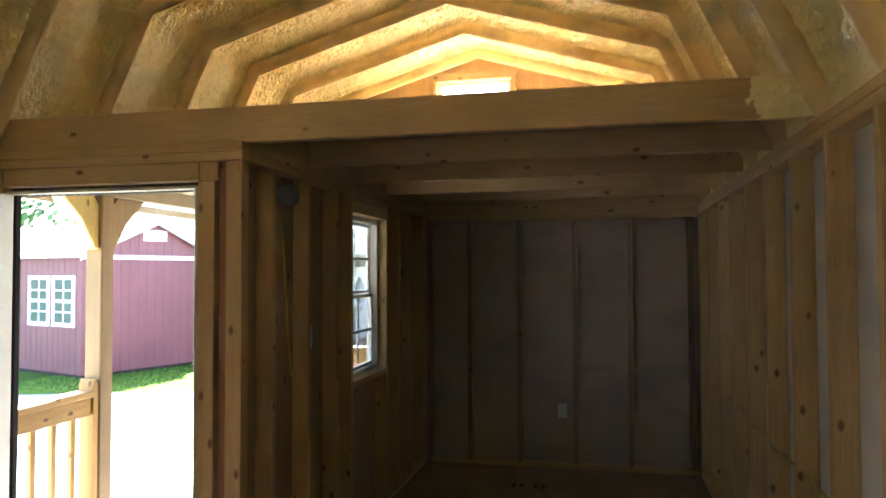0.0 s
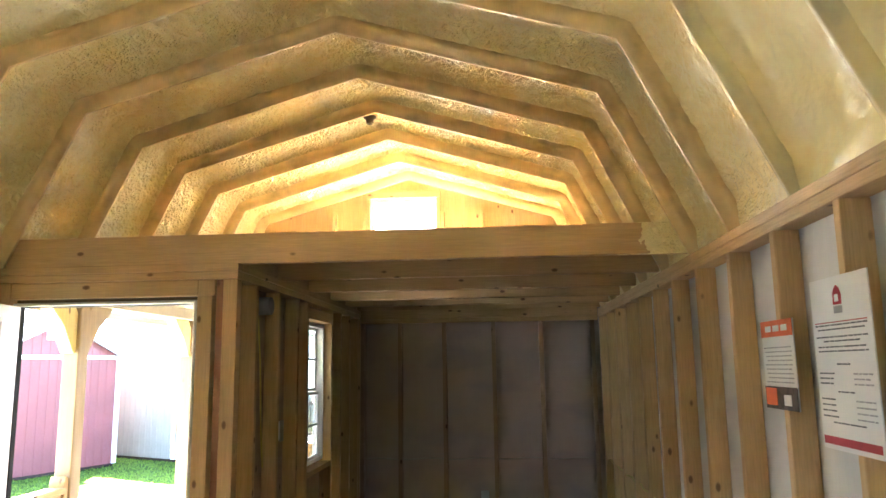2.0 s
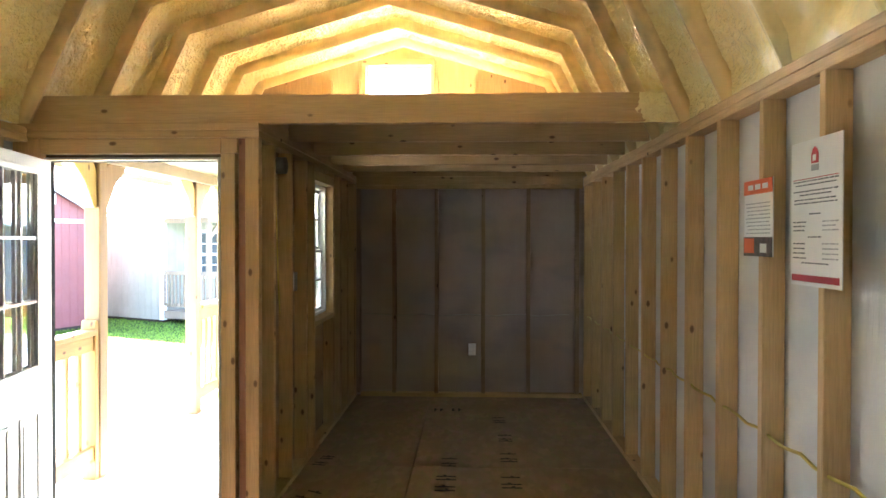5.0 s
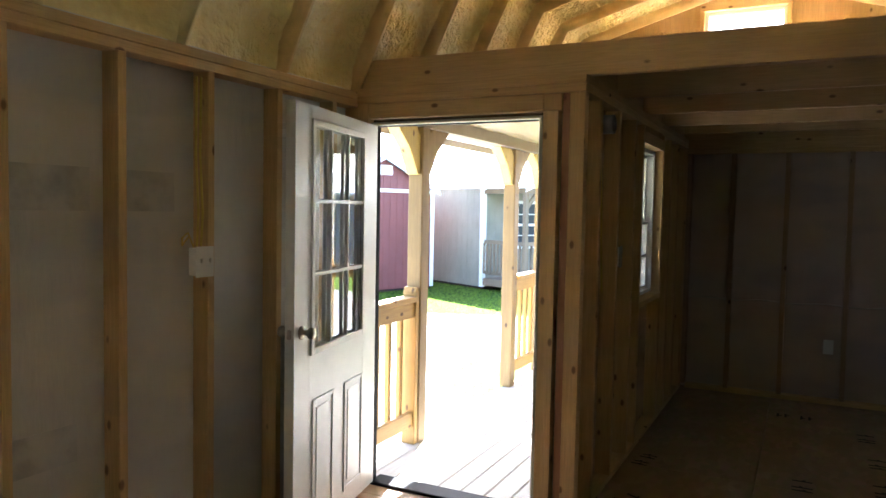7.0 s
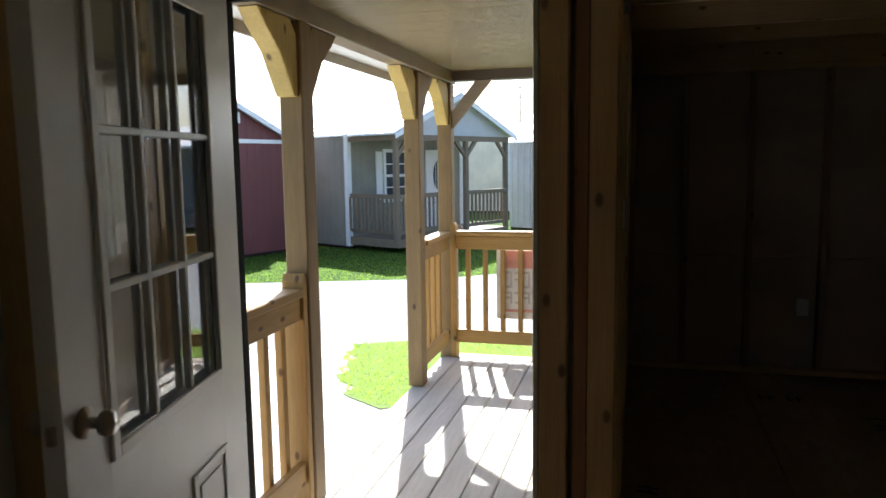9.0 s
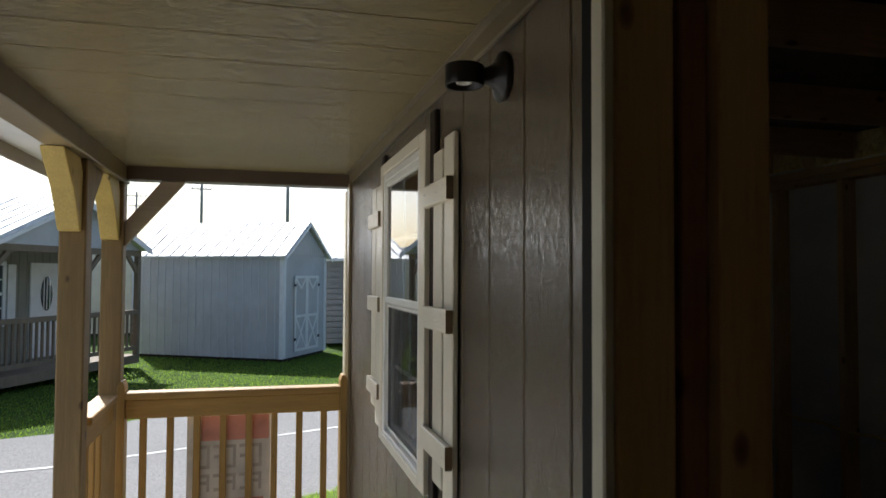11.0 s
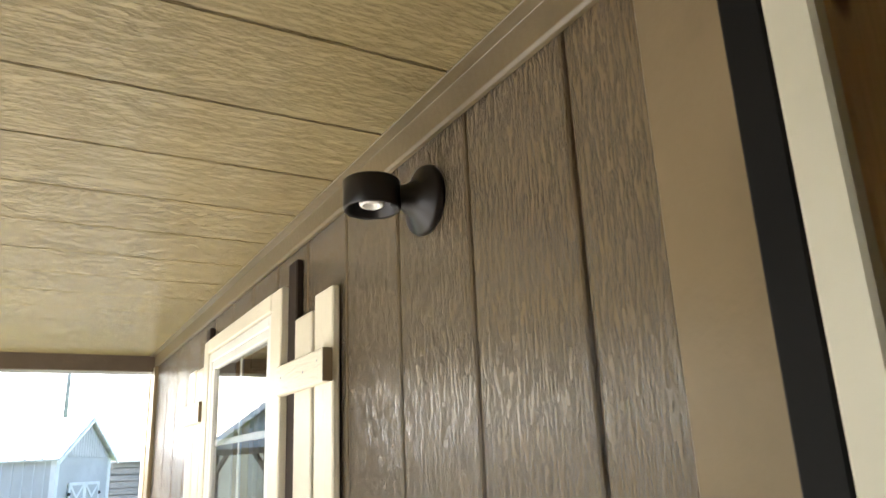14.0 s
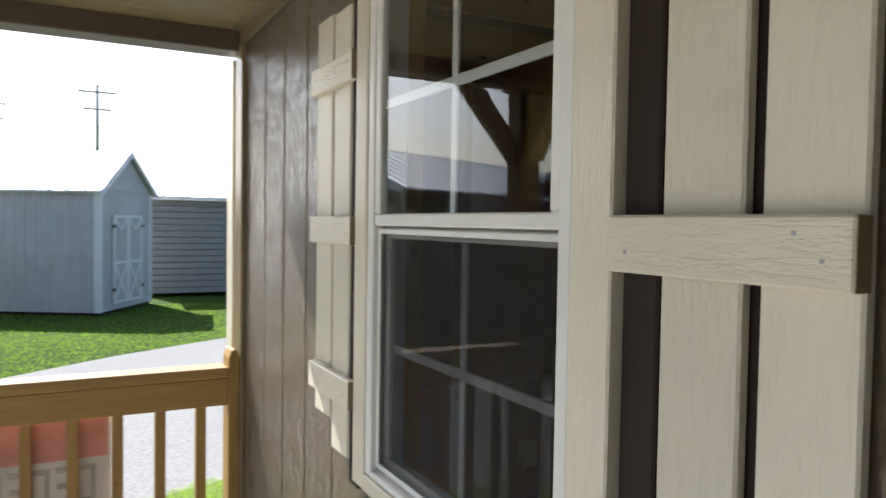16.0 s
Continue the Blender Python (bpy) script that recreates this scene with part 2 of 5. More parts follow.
screen_mesh = plain("screen_mesh", (0.035, 0.035, 0.035), 0.8, vary=0.05, spec=0.1)
screen_mesh.node_tree.nodes["Principled BSDF"].inputs["Alpha"].default_value = 0.32
black_metal = plain("black_metal", (0.010, 0.008, 0.0075), 0.32, 0.0, relief=0.04, spec=0.35)
nickel = plain("brushed_nickel", (0.45, 0.42, 0.38), 0.28, 1.0)
porcelain = plain("porcelain", (0.75, 0.73, 0.68), 0.25)
plastic_white = plain("white_plastic", (0.78, 0.77, 0.73), 0.35, vary=0.02)
cable_yellow = plain("cable_yellow", (0.65, 0.50, 0.10), 0.45)
paper = plain("paper", (0.82, 0.81, 0.80), 0.7, vary=0.02)
ink = plain("ink", (0.13, 0.13, 0.15), 0.7)
ink_soft = plain("ink_soft", (0.40, 0.40, 0.42), 0.7)
red_ink = plain("red_ink", (0.45, 0.04, 0.06), 0.6)
orange_ink = plain("orange_ink", (0.72, 0.15, 0.05), 0.6)
photo_dark = plain("photo_dark", (0.10, 0.07, 0.06), 0.5, vary=0.4, scale=30)
floor_ink = plain("floor_ink", (0.06, 0.05, 0.045), 0.8)
lawn = grass_material()
verge = stony("verge", (0.16, 0.23, 0.045), (0.09, 0.14, 0.025), 40)
blade_green = blade_material("grass_blade", (0.075, 0.13, 0.022), (0.42, 0.62, 0.08))
asphalt = stony("asphalt", (0.31, 0.305, 0.298), (0.21, 0.207, 0.203), 60)
gravel = stony("gravel", (0.66, 0.63, 0.58), (0.48, 0.45, 0.41), 22, 0.95, 1.0)
line_paint = plain("line_paint", (0.62, 0.62, 0.60), 0.8)
barn_red = painted_siding("barn_red", (0.155, 0.045, 0.046), 0.5, "z", 0.003)
slate_grey = painted_siding("slate_grey", (0.50, 0.512, 0.53), 0.45, "z", 0.003)
sage_grey = painted_siding("sage_grey", (0.24, 0.232, 0.195), 0.5, "z", 0.003)
white_trim = plain("white_trim", (0.74, 0.75, 0.76), 0.4, vary=0.04)
roof_metal = plain("roof_metal", (0.70, 0.71, 0.72), 0.5, 0.3)
roof_brown = plain("roof_brown", (0.18, 0.15, 0.12), 0.5)
metal_wall = plain("metal_wall", (0.20, 0.205, 0.215), 0.45, 0.2, vary=0.04)
blade_far = blade_material("lawn_blade", (0.05, 0.09, 0.018), (0.30, 0.48, 0.06))
shed_rib = plain("shed_rib", (0.56, 0.58, 0.60), 0.45, vary=0.05)
pole_grey = plain("pole_grey", (0.42, 0.38, 0.34), 0.9, vary=0.2, scale=4)
pane_dark = plain("pane_dark", (0.05, 0.06, 0.07), 0.08)
leaf_green = plain("tree_leaf", (0.06, 0.13, 0.03), 0.6, vary=0.4, scale=3)
bark = plain("bark", (0.12, 0.09, 0.07), 0.9, vary=0.3, scale=12, relief=0.8)
banner_red = plain("banner_red", (0.62, 0.27, 0.20), 0.6)
banner_tan = plain("banner_tan", (0.70, 0.65, 0.58), 0.6)
banner_brown = plain("banner_brown", (0.47, 0.42, 0.36), 0.6)


# ---- mesh helpers ----
def mesh_from(name, verts, faces, mat=None, smooth=False):
    me = bpy.data.meshes.new(name)
    me.from_pydata(verts, [], faces)
    me.update()
    if mat:
        me.materials.append(mat)
    if smooth:
        me.polygons.foreach_set("use_smooth", [True] * len(me.polygons))
    return me


def part(name, bm, material, parent=None, label="", smooth=False):
    """Links a bmesh as one mesh object, under a thing where one is given."""
    me = bpy.data.meshes.new(name)
    bmesh.ops.recalc_face_normals(bm, faces=bm.faces)
    bm.to_mesh(me)
    bm.free()
    if material:
        me.materials.append(material)
    if smooth:
        me.polygons.foreach_set("use_smooth", [True] * len(me.polygons))
    ob = new(name, me)
    if parent:
        ob.parent = parent
    if label:
        ob["label"] = label
    return ob


BOXES = {}


def box_mesh(sx, sy, sz, mat, bevel=0.003):
    key = (round(sx, 4), round(sy, 4), round(sz, 4), mat.name, bevel)
    if key not in BOXES:
        bm = bmesh.new()
        bmesh.ops.create_cube(bm, size=1.0)
        bmesh.ops.scale(bm, vec=(sx, sy, sz), verts=bm.verts)
        if bevel:
            bmesh.ops.bevel(bm, geom=bm.edges[:], offset=min(bevel, 0.3 * min(sx, sy, sz)), segments=1, affect="EDGES")
        me = bpy.data.meshes.new("block")
        bm.to_mesh(me)
        bm.free()
        me.materials.append(mat)
        BOXES[key] = me
    return BOXES[key]


def bx(name, x, y, z, mat, parent=None, label="", bevel=0.003):
    """A bevelled block from three (low, high) pairs in its parent's space."""
    ob = new(name, box_mesh(x[1] - x[0], y[1] - y[0], z[1] - z[0], mat, bevel))
    ob.location = ((x[0] + x[1]) / 2, (y[0] + y[1]) / 2, (z[0] + z[1]) / 2)
    if parent:
        ob.parent = parent
    if label:
        ob["label"] = label
    return ob


def thing(name, loc, label, category, group="", kind="", rz=0.0):
    e = new(name)
    e.empty_display_size = 0.1
    e.location = loc
    e.rotation_euler = (0, 0, radians(rz))
    return tagged(e, label, category, group, kind)


def structure(name, x, y, z, mat, label, bevel=0.0):
    bm = bmesh.new()
    bmesh.ops.create_cube(bm, size=1.0)
    bmesh.ops.scale(bm, vec=(x[1] - x[0], y[1] - y[0], z[1] - z[0]), verts=bm.verts)
    if bevel:
        bmesh.ops.bevel(bm, geom=bm.edges[:], offset=bevel, segments=1, affect="EDGES")
    bmesh.ops.translate(bm, vec=((x[0] + x[1]) / 2, (y[0] + y[1]) / 2, (z[0] + z[1]) / 2), verts=bm.verts)
    return tagged(part(name, bm, mat), label, "", "", "structure")


def prism(name, outline, axis, lo, hi, mat, parent=None, label="", bevel=0.0):
    """A flat outline (two coordinates a corner) drawn out along an axis from lo to hi."""
    bm = bmesh.new()

    def at(p, q, d):
        return {"x": (d, p, q), "y": (p, d, q), "z": (p, q, d)}[axis]
    a = [bm.verts.new(at(p, q, lo)) for p, q in outline]
    b = [bm.verts.new(at(p, q, hi)) for p, q in outline]
    bm.faces.new(a)
    bm.faces.new(b[::-1])
    for i in range(len(a)):
        j = (i + 1) % len(a)
        bm.faces.new((a[i], b[i], b[j], a[j]))
    bmesh.ops.recalc_face_normals(bm, faces=bm.faces)
    if bevel:
        bmesh.ops.bevel(bm, geom=bm.edges[:], offset=bevel, segments=1, affect="EDGES")
    return part(name, bm, mat, parent, label)


def lathe(name, profile, mat, parent=None, label="", axis="z", at=(0, 0, 0), n=24):
    """A turned shape from (radius, height) pairs about an axis through at."""
    verts, faces = [], []
    for r, h in profile:
        for i in range(n):
            a = 2 * math.pi * i / n
            p = {"z": (r * math.cos(a), r * math.sin(a), h), "x": (h, r * math.cos(a), r * math.sin(a)),
                 "y": (r * math.sin(a), h, r * math.cos(a))}[axis]
            verts.append(tuple(c + d for c, d in zip(p, at)))
    for k in range(len(profile) - 1):
        for i in range(n):
            j = (i + 1) % n
            faces.append((k * n + i, k * n + j, (k + 1) * n + j, (k + 1) * n + i))
    faces.append(tuple(range(n - 1, -1, -1)))
    faces.append(tuple(range((len(profile) - 1) * n, len(profile) * n)))
    ob = new(name, mesh_from(name, verts, faces, mat, True))
    if parent:
        ob.parent = parent
    if label:
        ob["label"] = label
    return ob


def tube(name, points, radius, mat, parent=None, label="", sides=3):
    cu = bpy.data.curves.new(name, "CURVE")
    cu.dimensions = "3D"
    cu.bevel_depth, cu.bevel_resolution = radius, sides
    sp = cu.splines.new("POLY")
    sp.points.add(len(points) - 1)
    for p, q in zip(sp.points, points):
        p.co = (*q, 1)
    cu.materials.append(mat)
    ob = new(name, cu)
    if parent:
        ob.parent = parent
    if label:
        ob["label"] = label
    return ob


def grooved(name, length, height, pitch, mat, parent=None, groove=0.012, depth=0.008, top=None):
    """A wall face along x from 0, facing -y, with upright grooves; top(x) gives another upper edge."""
    xs = [(0.0, 0.0)]
    k = 1
    while k * pitch < length - 0.02:
        c = k * pitch
        xs += [(c - groove, 0.0), (c - groove * 0.5, depth), (c + groove * 0.5, depth), (c + groove, 0.0)]
        k += 1
    xs.append((length, 0.0))
    if top:
        xs.append((length / 2, 0.0))
        xs.sort()
    verts, faces = [], []
    for x, d in xs:
        h = top(x) if top else height
        verts += [(x, d, 0), (x, d, h), (x, 0.06, 0), (x, 0.06, h)]
    for i in range(len(xs) - 1):
        a, b = 4 * i, 4 * i + 4
        faces += [(a, b, b + 1, a + 1), (a + 2, a + 3, b + 3, b + 2), (a + 1, b + 1, b + 3, a + 3)]
    ob = new(name, mesh_from(name, verts, faces, mat))
    if parent:
        ob.parent = parent
    return ob


# ---- plan ----
XL, XR = -1.305, 2.287          # faces of the studs, left and right walls
SL, SR = -1.394, 2.376          # wall sheets
YB, SB = 3.360, 3.445           # stud face and sheet of the gable end
YREAR = -5.0
XP = -0.110                     # porch face of the partition
PLATE = 2.215
JOIST = 2.236
LOFT = 2.385
GROUND = -0.34
DECK = -0.015
CEIL = 2.207
DX0, DX1, DTOP = -1.205, -0.236, 2.030   # door opening
WY0, WY1, WZ0, WZ1 = 1.425, 2.130, 0.978, 2.035  # window opening in the partition

# ---- floor ----
floor = structure("floor", (-1.41, 2.40), (YREAR, 0.10), (-0.06, -0.0142), weathered["y"], "wooden floor deck under the cabin")
passage = structure("floor_passage", (XP, 2.40), (0.10, SB), (-0.06, -0.0142), weathered["y"], "wooden floor deck under the loft")
for (x0, x1) in ((-1.392, -0.142), (-0.138, 1.078), (1.082, 2.374)):
    for (y0, y1) in ((-4.99, -2.562), (-2.558, -0.122)):
        bx("panel", (x0, x1), (y0, y1), (-0.014, 0.0), osb, floor, "", 0.002)
for (x0, x1) in ((-0.138, 0.758), (0.762, 2.374)):
    for (y0, y1) in ((-0.118, 1.098), (1.102, SB - 0.002)):
        if x0 < -0.1 and y0 < 0:
            bx("panel", (-1.392, x1), (y0, 0.098), (-0.014, 0.0), osb, floor, "", 0.002)
            bx("panel", (XP + 0.004, x1), (0.102, y1), (-0.014, 0.0), osb, passage, "", 0.002)
        else:
            bx("panel", (max(x0, XP + 0.004), x1), (y0, y1), (-0.014, 0.0), osb, passage, "", 0.002)

# ---- walls ----
def studs(wall, fars, face, sheet, along, z0, z1, mat):
    for f in fars:
        lo, hi = sorted((face, sheet))
        if along == "y":
            bx("stud", (lo, hi), (f - 0.038, f), (z0, z1), mat, wall)
        else:
            bx("stud", (f - 0.038, f), (lo, hi), (z0, z1), mat, wall)


wall_right = structure("wall_east", (SR + 0.003, 2.42), (YREAR, SB + 0.05), (-0.06, 2.30), wrap, "stud wall backed with pale house wrap")
studs(wall_right, [-1.559 + 0.487 * k for k in range(-7, 11)], XR, SR, "y", 0.038, 2.132, pine["z"])
bx("top_plate", (XR, SR), (YREAR, YB), (2.132, 2.172), pine["y"], wall_right)
bx("top_plate", (XR, SR), (YREAR, YB), (2.174, PLATE), pine["y"], wall_right)
bx("bottom_plate", (XR, SR), (YREAR, YB), (0.0, 0.038), pine["y"], wall_right)

# unseen opening added behind the view so skylight brightens the room
VY0, VY1, VZ0, VZ1 = -4.90, -3.90, 1.20, 1.78
wall_left = structure("wall_west", (-1.44, SL - 0.003), (VY1, 0.10), (-0.06, 2.30), wrap, "stud wall backed with pale house wrap")
bx("wall_sheet", (-1.44, SL - 0.003), (YREAR, VY0), (-0.06, 2.30), wrap, wall_left, "", 0.0)
bx("wall_sheet", (-1.44, SL - 0.003), (VY0 + 0.001, VY1 - 0.001), (-0.06, VZ0), wrap, wall_left, "", 0.0)
bx("wall_sheet", (-1.44, SL - 0.003), (VY0 + 0.001, VY1 - 0.001), (VZ1, 2.30), wrap, wall_left, "", 0.0)
added_window = thing("window_rear", (SL - 0.02, VY0, VZ0), "unseen white vinyl window added to light the room", "window", "", "structure")
for y0, y1, z0, z1 in ((0, 0.04, 0, VZ1 - VZ0), (VY1 - VY0 - 0.04, VY1 - VY0, 0, VZ1 - VZ0), (0.04, VY1 - VY0 - 0.04, 0, 0.04), (0.04, VY1 - VY0 - 0.04, VZ1 - VZ0 - 0.04, VZ1 - VZ0), (0.48, 0.52, 0.04, VZ1 - VZ0 - 0.04)):
    bx("window_frame", (-0.03, 0.03), (y0, y1), (z0, z1), vinyl, added_window)
rp = bx("pane", (-0.003, 0.003), (0.04, VY1 - VY0 - 0.04), (0.04, VZ1 - VZ0 - 0.04), glass, added_window, "", 0.0)
rp.visible_shadow = False
studs(wall_left, [-0.208 - 0.447 * k for k in range(0, 11) if not VY0 < -0.208 - 0.447 * k < VY1 + 0.03], XL, SL, "y", 0.038, 2.132, pine["z"])
bx("top_plate", (SL, XL), (YREAR, -0.002), (2.132, 2.172), pine["y"], wall_left)
bx("top_plate", (SL, XL), (YREAR, -0.002), (2.174, PLATE), pine["y"], wall_left)
bx("bottom_plate", (SL, XL), (YREAR, -0.002), (0.0, 0.038), pine["y"], wall_left)

wall_back = structure("wall_north", (XP, 2.42), (SB + 0.003, SB + 0.05), (-0.06, 2.3835), wrap_shaded, "stud wall under the loft, house wrap darkened for the shade there")
studs(wall_back, [0.402, 0.833, 1.308, 1.762], YB, SB, "x", 0.038, 2.11, pine_shaded)
studs(wall_back, [0.036, 2.25], YB, SB, "x", 0.038, 2.11, pine_shaded)
bx("top_plate", (0.0, XR - 0.002), (YB, SB), (2.11, 2.15), pine["x"], wall_back)
bx("top_plate", (0.0, XR - 0.002), (YB, SB), (2.152, 2.234), pine["x"], wall_back)
bx("bottom_plate", (0.04, XR - 0.002), (YB, SB), (0.0, 0.038), pine["x"], wall_back)

wall_rear = structure("wall_south", (-1.44, 2.42), (YREAR - 0.06, YREAR), (-0.06, 2.30), wrap, "plain wall behind, backed with house wrap")
bx("gable_sheet", (-1.44, 2.42), (YREAR - 0.06, YREAR), (2.304, 3.8), foam, wall_rear)

# door wall: three pieces round the opening
wall_door = structure("wall_door", (SL, DX0 - 0.035), (0.0, 0.060), (0.0, 2.15), pine["z"], "pine framed wall with the entrance door")
bx("trimmer", (DX1 + 0.018, DX1 + 0.098), (0.0, 0.060), (0.0, 2.066), pine["z"], wall_door)
# set-back board fills the gap between studs, the gap's dark in its colour
bx("trimmer", (-0.122, -0.082), (0.014, 0.060), (0.0, 2.15), wood("pine_gap_shade", "z", (0.42, 0.20, 0.10), (0.32, 0.14, 0.07)), wall_door)
bx("trimmer", (-0.079, -0.004), (-0.006, 0.060), (0.0, 2.15), pine["z"], wall_door)
bx("header", (SL, DX1 + 0.017), (0.006, 0.060), (2.068, 2.15), pine["x"], wall_door)
bx("header", (DX1 + 0.02, -0.125), (0.004, 0.060), (2.068, 2.15), pine["z"], wall_door)
bx("top_plate", (SL, 0.0), (-0.012, 0.060), (2.152, 2.192), pine["x"], wall_door)
bx("top_plate", (SL, 0.0), (-0.014, 0.060), (2.194, 2.234), pine["x"], wall_door)
bx("siding_sheet", (-1.46, DX0 - 0.02), (0.062, 0.072), (-0.06, CEIL), taupe, wall_door)
bx("casing_board", (DX1 + 0.017, XP), (0.0615, 0.0738), (-0.06, CEIL), taupe_smooth, wall_door)
bx("siding_sheet", (DX0 - 0.02, DX1 - 0.002), (0.062, 0.072), (2.048, CEIL), taupe, wall_door)

# door frame
frame_1 = tagged(thing("door_frame", (0, 0, 0), "", ""), "white steel door frame with dark weather strip", "", "", "structure")
bx("jamb", (DX1, DX1 + 0.016), (0.0, 0.033), (0.0, DTOP + 0.016), jamb_paint, frame_1, "pale jamb")
bx("jamb", (DX0 - 0.016, DX0), (0.0, 0.033), (0.0, DTOP + 0.016), jamb_paint, frame_1, "pale jamb")
bx("jamb_head", (DX0, DX1), (0.0, 0.033), (DTOP, DTOP + 0.016), jamb_paint, frame_1)
bx("weather_strip", (DX1 + 0.003, DX1 + 0.016), (0.0335, 0.0670), (0.0, DTOP), dark_gasket, frame_1)
bx("weather_strip", (DX0 - 0.016, DX0 + 0.010), (0.0335, 0.0700), (0.0, DTOP), dark_gasket, frame_1)
bx("weather_strip", (DX0, DX1), (0.0335, 0.0625), (DTOP - 0.006, DTOP + 0.016), dark_gasket, frame_1)
bx("threshold", (DX0, DX1), (-0.01, 0.125), (0.0, 0.018), dark_gasket, frame_1, "dark metal threshold", 0.006)
bx("strike_plate", (DX1 - 0.003, DX1), (0.012, 0.036), (0.93, 1.02), nickel, frame_1)

# partition between passage and porch
partition = structure("wall_partition", (XP + 0.014, -0.091), (0.074, WY0), (0.0, 2.235), sheathing, "framed partition wall beside the porch")
bx("sheet", (XP + 0.014, -0.091), (WY1, SB), (0.0, 2.235), sheathing, partition)
bx("sheet", (XP + 0.014, -0.091), (WY0 + 0.001, WY1 - 0.001), (0.0, WZ0), sheathing, partition)
bx("sheet", (XP + 0.014, -0.091), (WY0 + 0.001, WY1 - 0.001), (WZ1, 2.235), sheathing, partition)
studs(partition, [0.33, 0.75, 1.17, WY0 - 0.002, WY1 + 0.040, 2.50, 2.87, 3.25, YB - 0.004], 0.0, -0.089, "y", 0.038, 2.15, pine["z"])
bx("sill_block", (-0.089, 0.0), (WY0, WY1), (WZ0 - 0.04, WZ0 - 0.002), pine["y"], partition)
bx("header_block", (-0.089, 0.0), (WY0, WY1), (WZ1 + 0.002, WZ1 + 0.08), pine["y"], partition)
bx("top_plate", (-0.089, 0.0), (0.062, YB), (2.152, 2.192), pine["y"], partition)
bx("top_plate", (-0.089, 0.0), (0.062, YB), (2.194, 2.234), pine["y"], partition)
bx("bottom_plate", (-0.089, 0.0), (0.074, YB), (0.0, 0.038), pine["y"], partition)

# ---- loft ----
beam = tagged(bx("loft_beam", (-1.34, 2.32), (0.04, 0.090), (JOIST, LOFT + 0.012), pine["x"]), "long knotty pine beam along the loft edge", "beam")
for y in (0.80, 1.55, 2.25, 2.85):
    tagged(bx("loft_joist", (-0.044, 2.32), (y, y + 0.038), (JOIST, 2.372), pine["x"]), "pine joist under the loft floor", "joist", "loft joists")
loft_floor = structure("loft_floor", (-1.40, 2.38), (0.094, SB + 0.0025), (2.374, LOFT - 0.002), underside_shade, "board floor of the loft, shade coloured onto its underside")
# pale upper deck, out of view, bounces window light onto the foam
bx("deck_sheet", (-1.39, 2.37), (0.096, SB), (LOFT - 0.0015, LOFT + 0.006), loft_ply, loft_floor, "", 0.0)
bx("blocking", (-0.089, -0.045), (0.092, SB - 0.05), (JOIST, 2.373), pine["y"], loft_floor)
bx("rim_joist", (-0.044, 2.32), (SB - 0.045, SB), (JOIST, 2.373), pine["x"], loft_floor)

# gambrel roof
RX = (XL + XR) / 2
PROFILE = [(-1.325, 2.215), (-0.905, 3.095), (RX, 3.505), (2 * RX + 0.905, 3.095), (2 * RX + 1.325, 2.215)]
RIBS = [0.02 + 0.635 * k for k in range(-8, 6)]


def section(step):
    """Points and outward normals round the gambrel, by length."""
    out = []
    for (a, b) in zip(PROFILE, PROFILE[1:]):
        d = Vector((b[0] - a[0], b[1] - a[1]))
        n = max(2, int(d.length / step))
        nor = Vector((-d.y, d.x)).normalized()
        for i in range(n):
            out.append((Vector(a) + d * i / n, nor))
    out.append((Vector(PROFILE[-1]), nor))
    soft = []
    for i, (p, _) in enumerate(out):
        near = [out[j][1] for j in range(max(0, i - 2), min(len(out), i + 3))]
        soft.append((p, sum(near, Vector((0, 0))).normalized()))
    return soft


def foam_ceiling():
    sec = section(0.016)
    ys = [YREAR - 0.02 + 0.0145 * i for i in range(int((SB + 0.04 - YREAR) / 0.0145) + 1)]
    verts, faces = [], []
    w = len(sec)
    for y in ys:
        d = min(abs(y - r) for r in RIBS)
        rough = min(1.0, max(0.0, (y + 1.35) / 0.9))
        rough = rough * rough * (3 - 2 * rough)
        climb = math.exp(-max(0.0, d - 0.022) / (0.030 - 0.016 * rough))
        depth = 0.105 - climb * (0.070 - 0.035 * rough)
        for i, (p, n) in enumerate(sec):
            edge = min(1.0, i / 7, (w - 1 - i) / 7)
            q = Vector((p.x, y, p.y))
            fine = (abs(noise.noise(q * 13)) - 0.25) * 0.030 + (abs(noise.noise(q * 26)) - 0.25) * 0.028
            wave = noise.noise(q * 3.4) * 0.030 + noise.noise(Vector((q.x * 9, q.y * 4, q.z * 9))) * 0.012
            off = 0.010 + depth * (0.40 + 0.60 * edge) + (fine * (0.28 + 0.72 * rough) + wave * (1.0 - 0.45 * rough)) * (1 - 0.75 * climb)
            verts.append((p.x + n.x * off, y, p.y + n.y * off))
    for j in range(len(ys) - 1):
        for i in range(w - 1):
            a = j * w + i
            faces.append((a, a + 1, a + w + 1, a + w))
    return tagged(new("ceiling", mesh_from("ceiling", verts, faces, foam, True)), "lumpy yellow spray foam under a gambrel roof", "", "", "structure")


ceiling = foam_ceiling()


def rib_outline(inset):
    pts = []
    for (x, z), s in zip(PROFILE, (0.3, 0.7, 1.0, 0.7, 0.3)):
        cx = 1 if x < RX - 0.01 else (-1 if x > RX + 0.01 else 0)
        pts.append((x + cx * inset * (1 - s * 0.35), z - inset * s))
    return pts


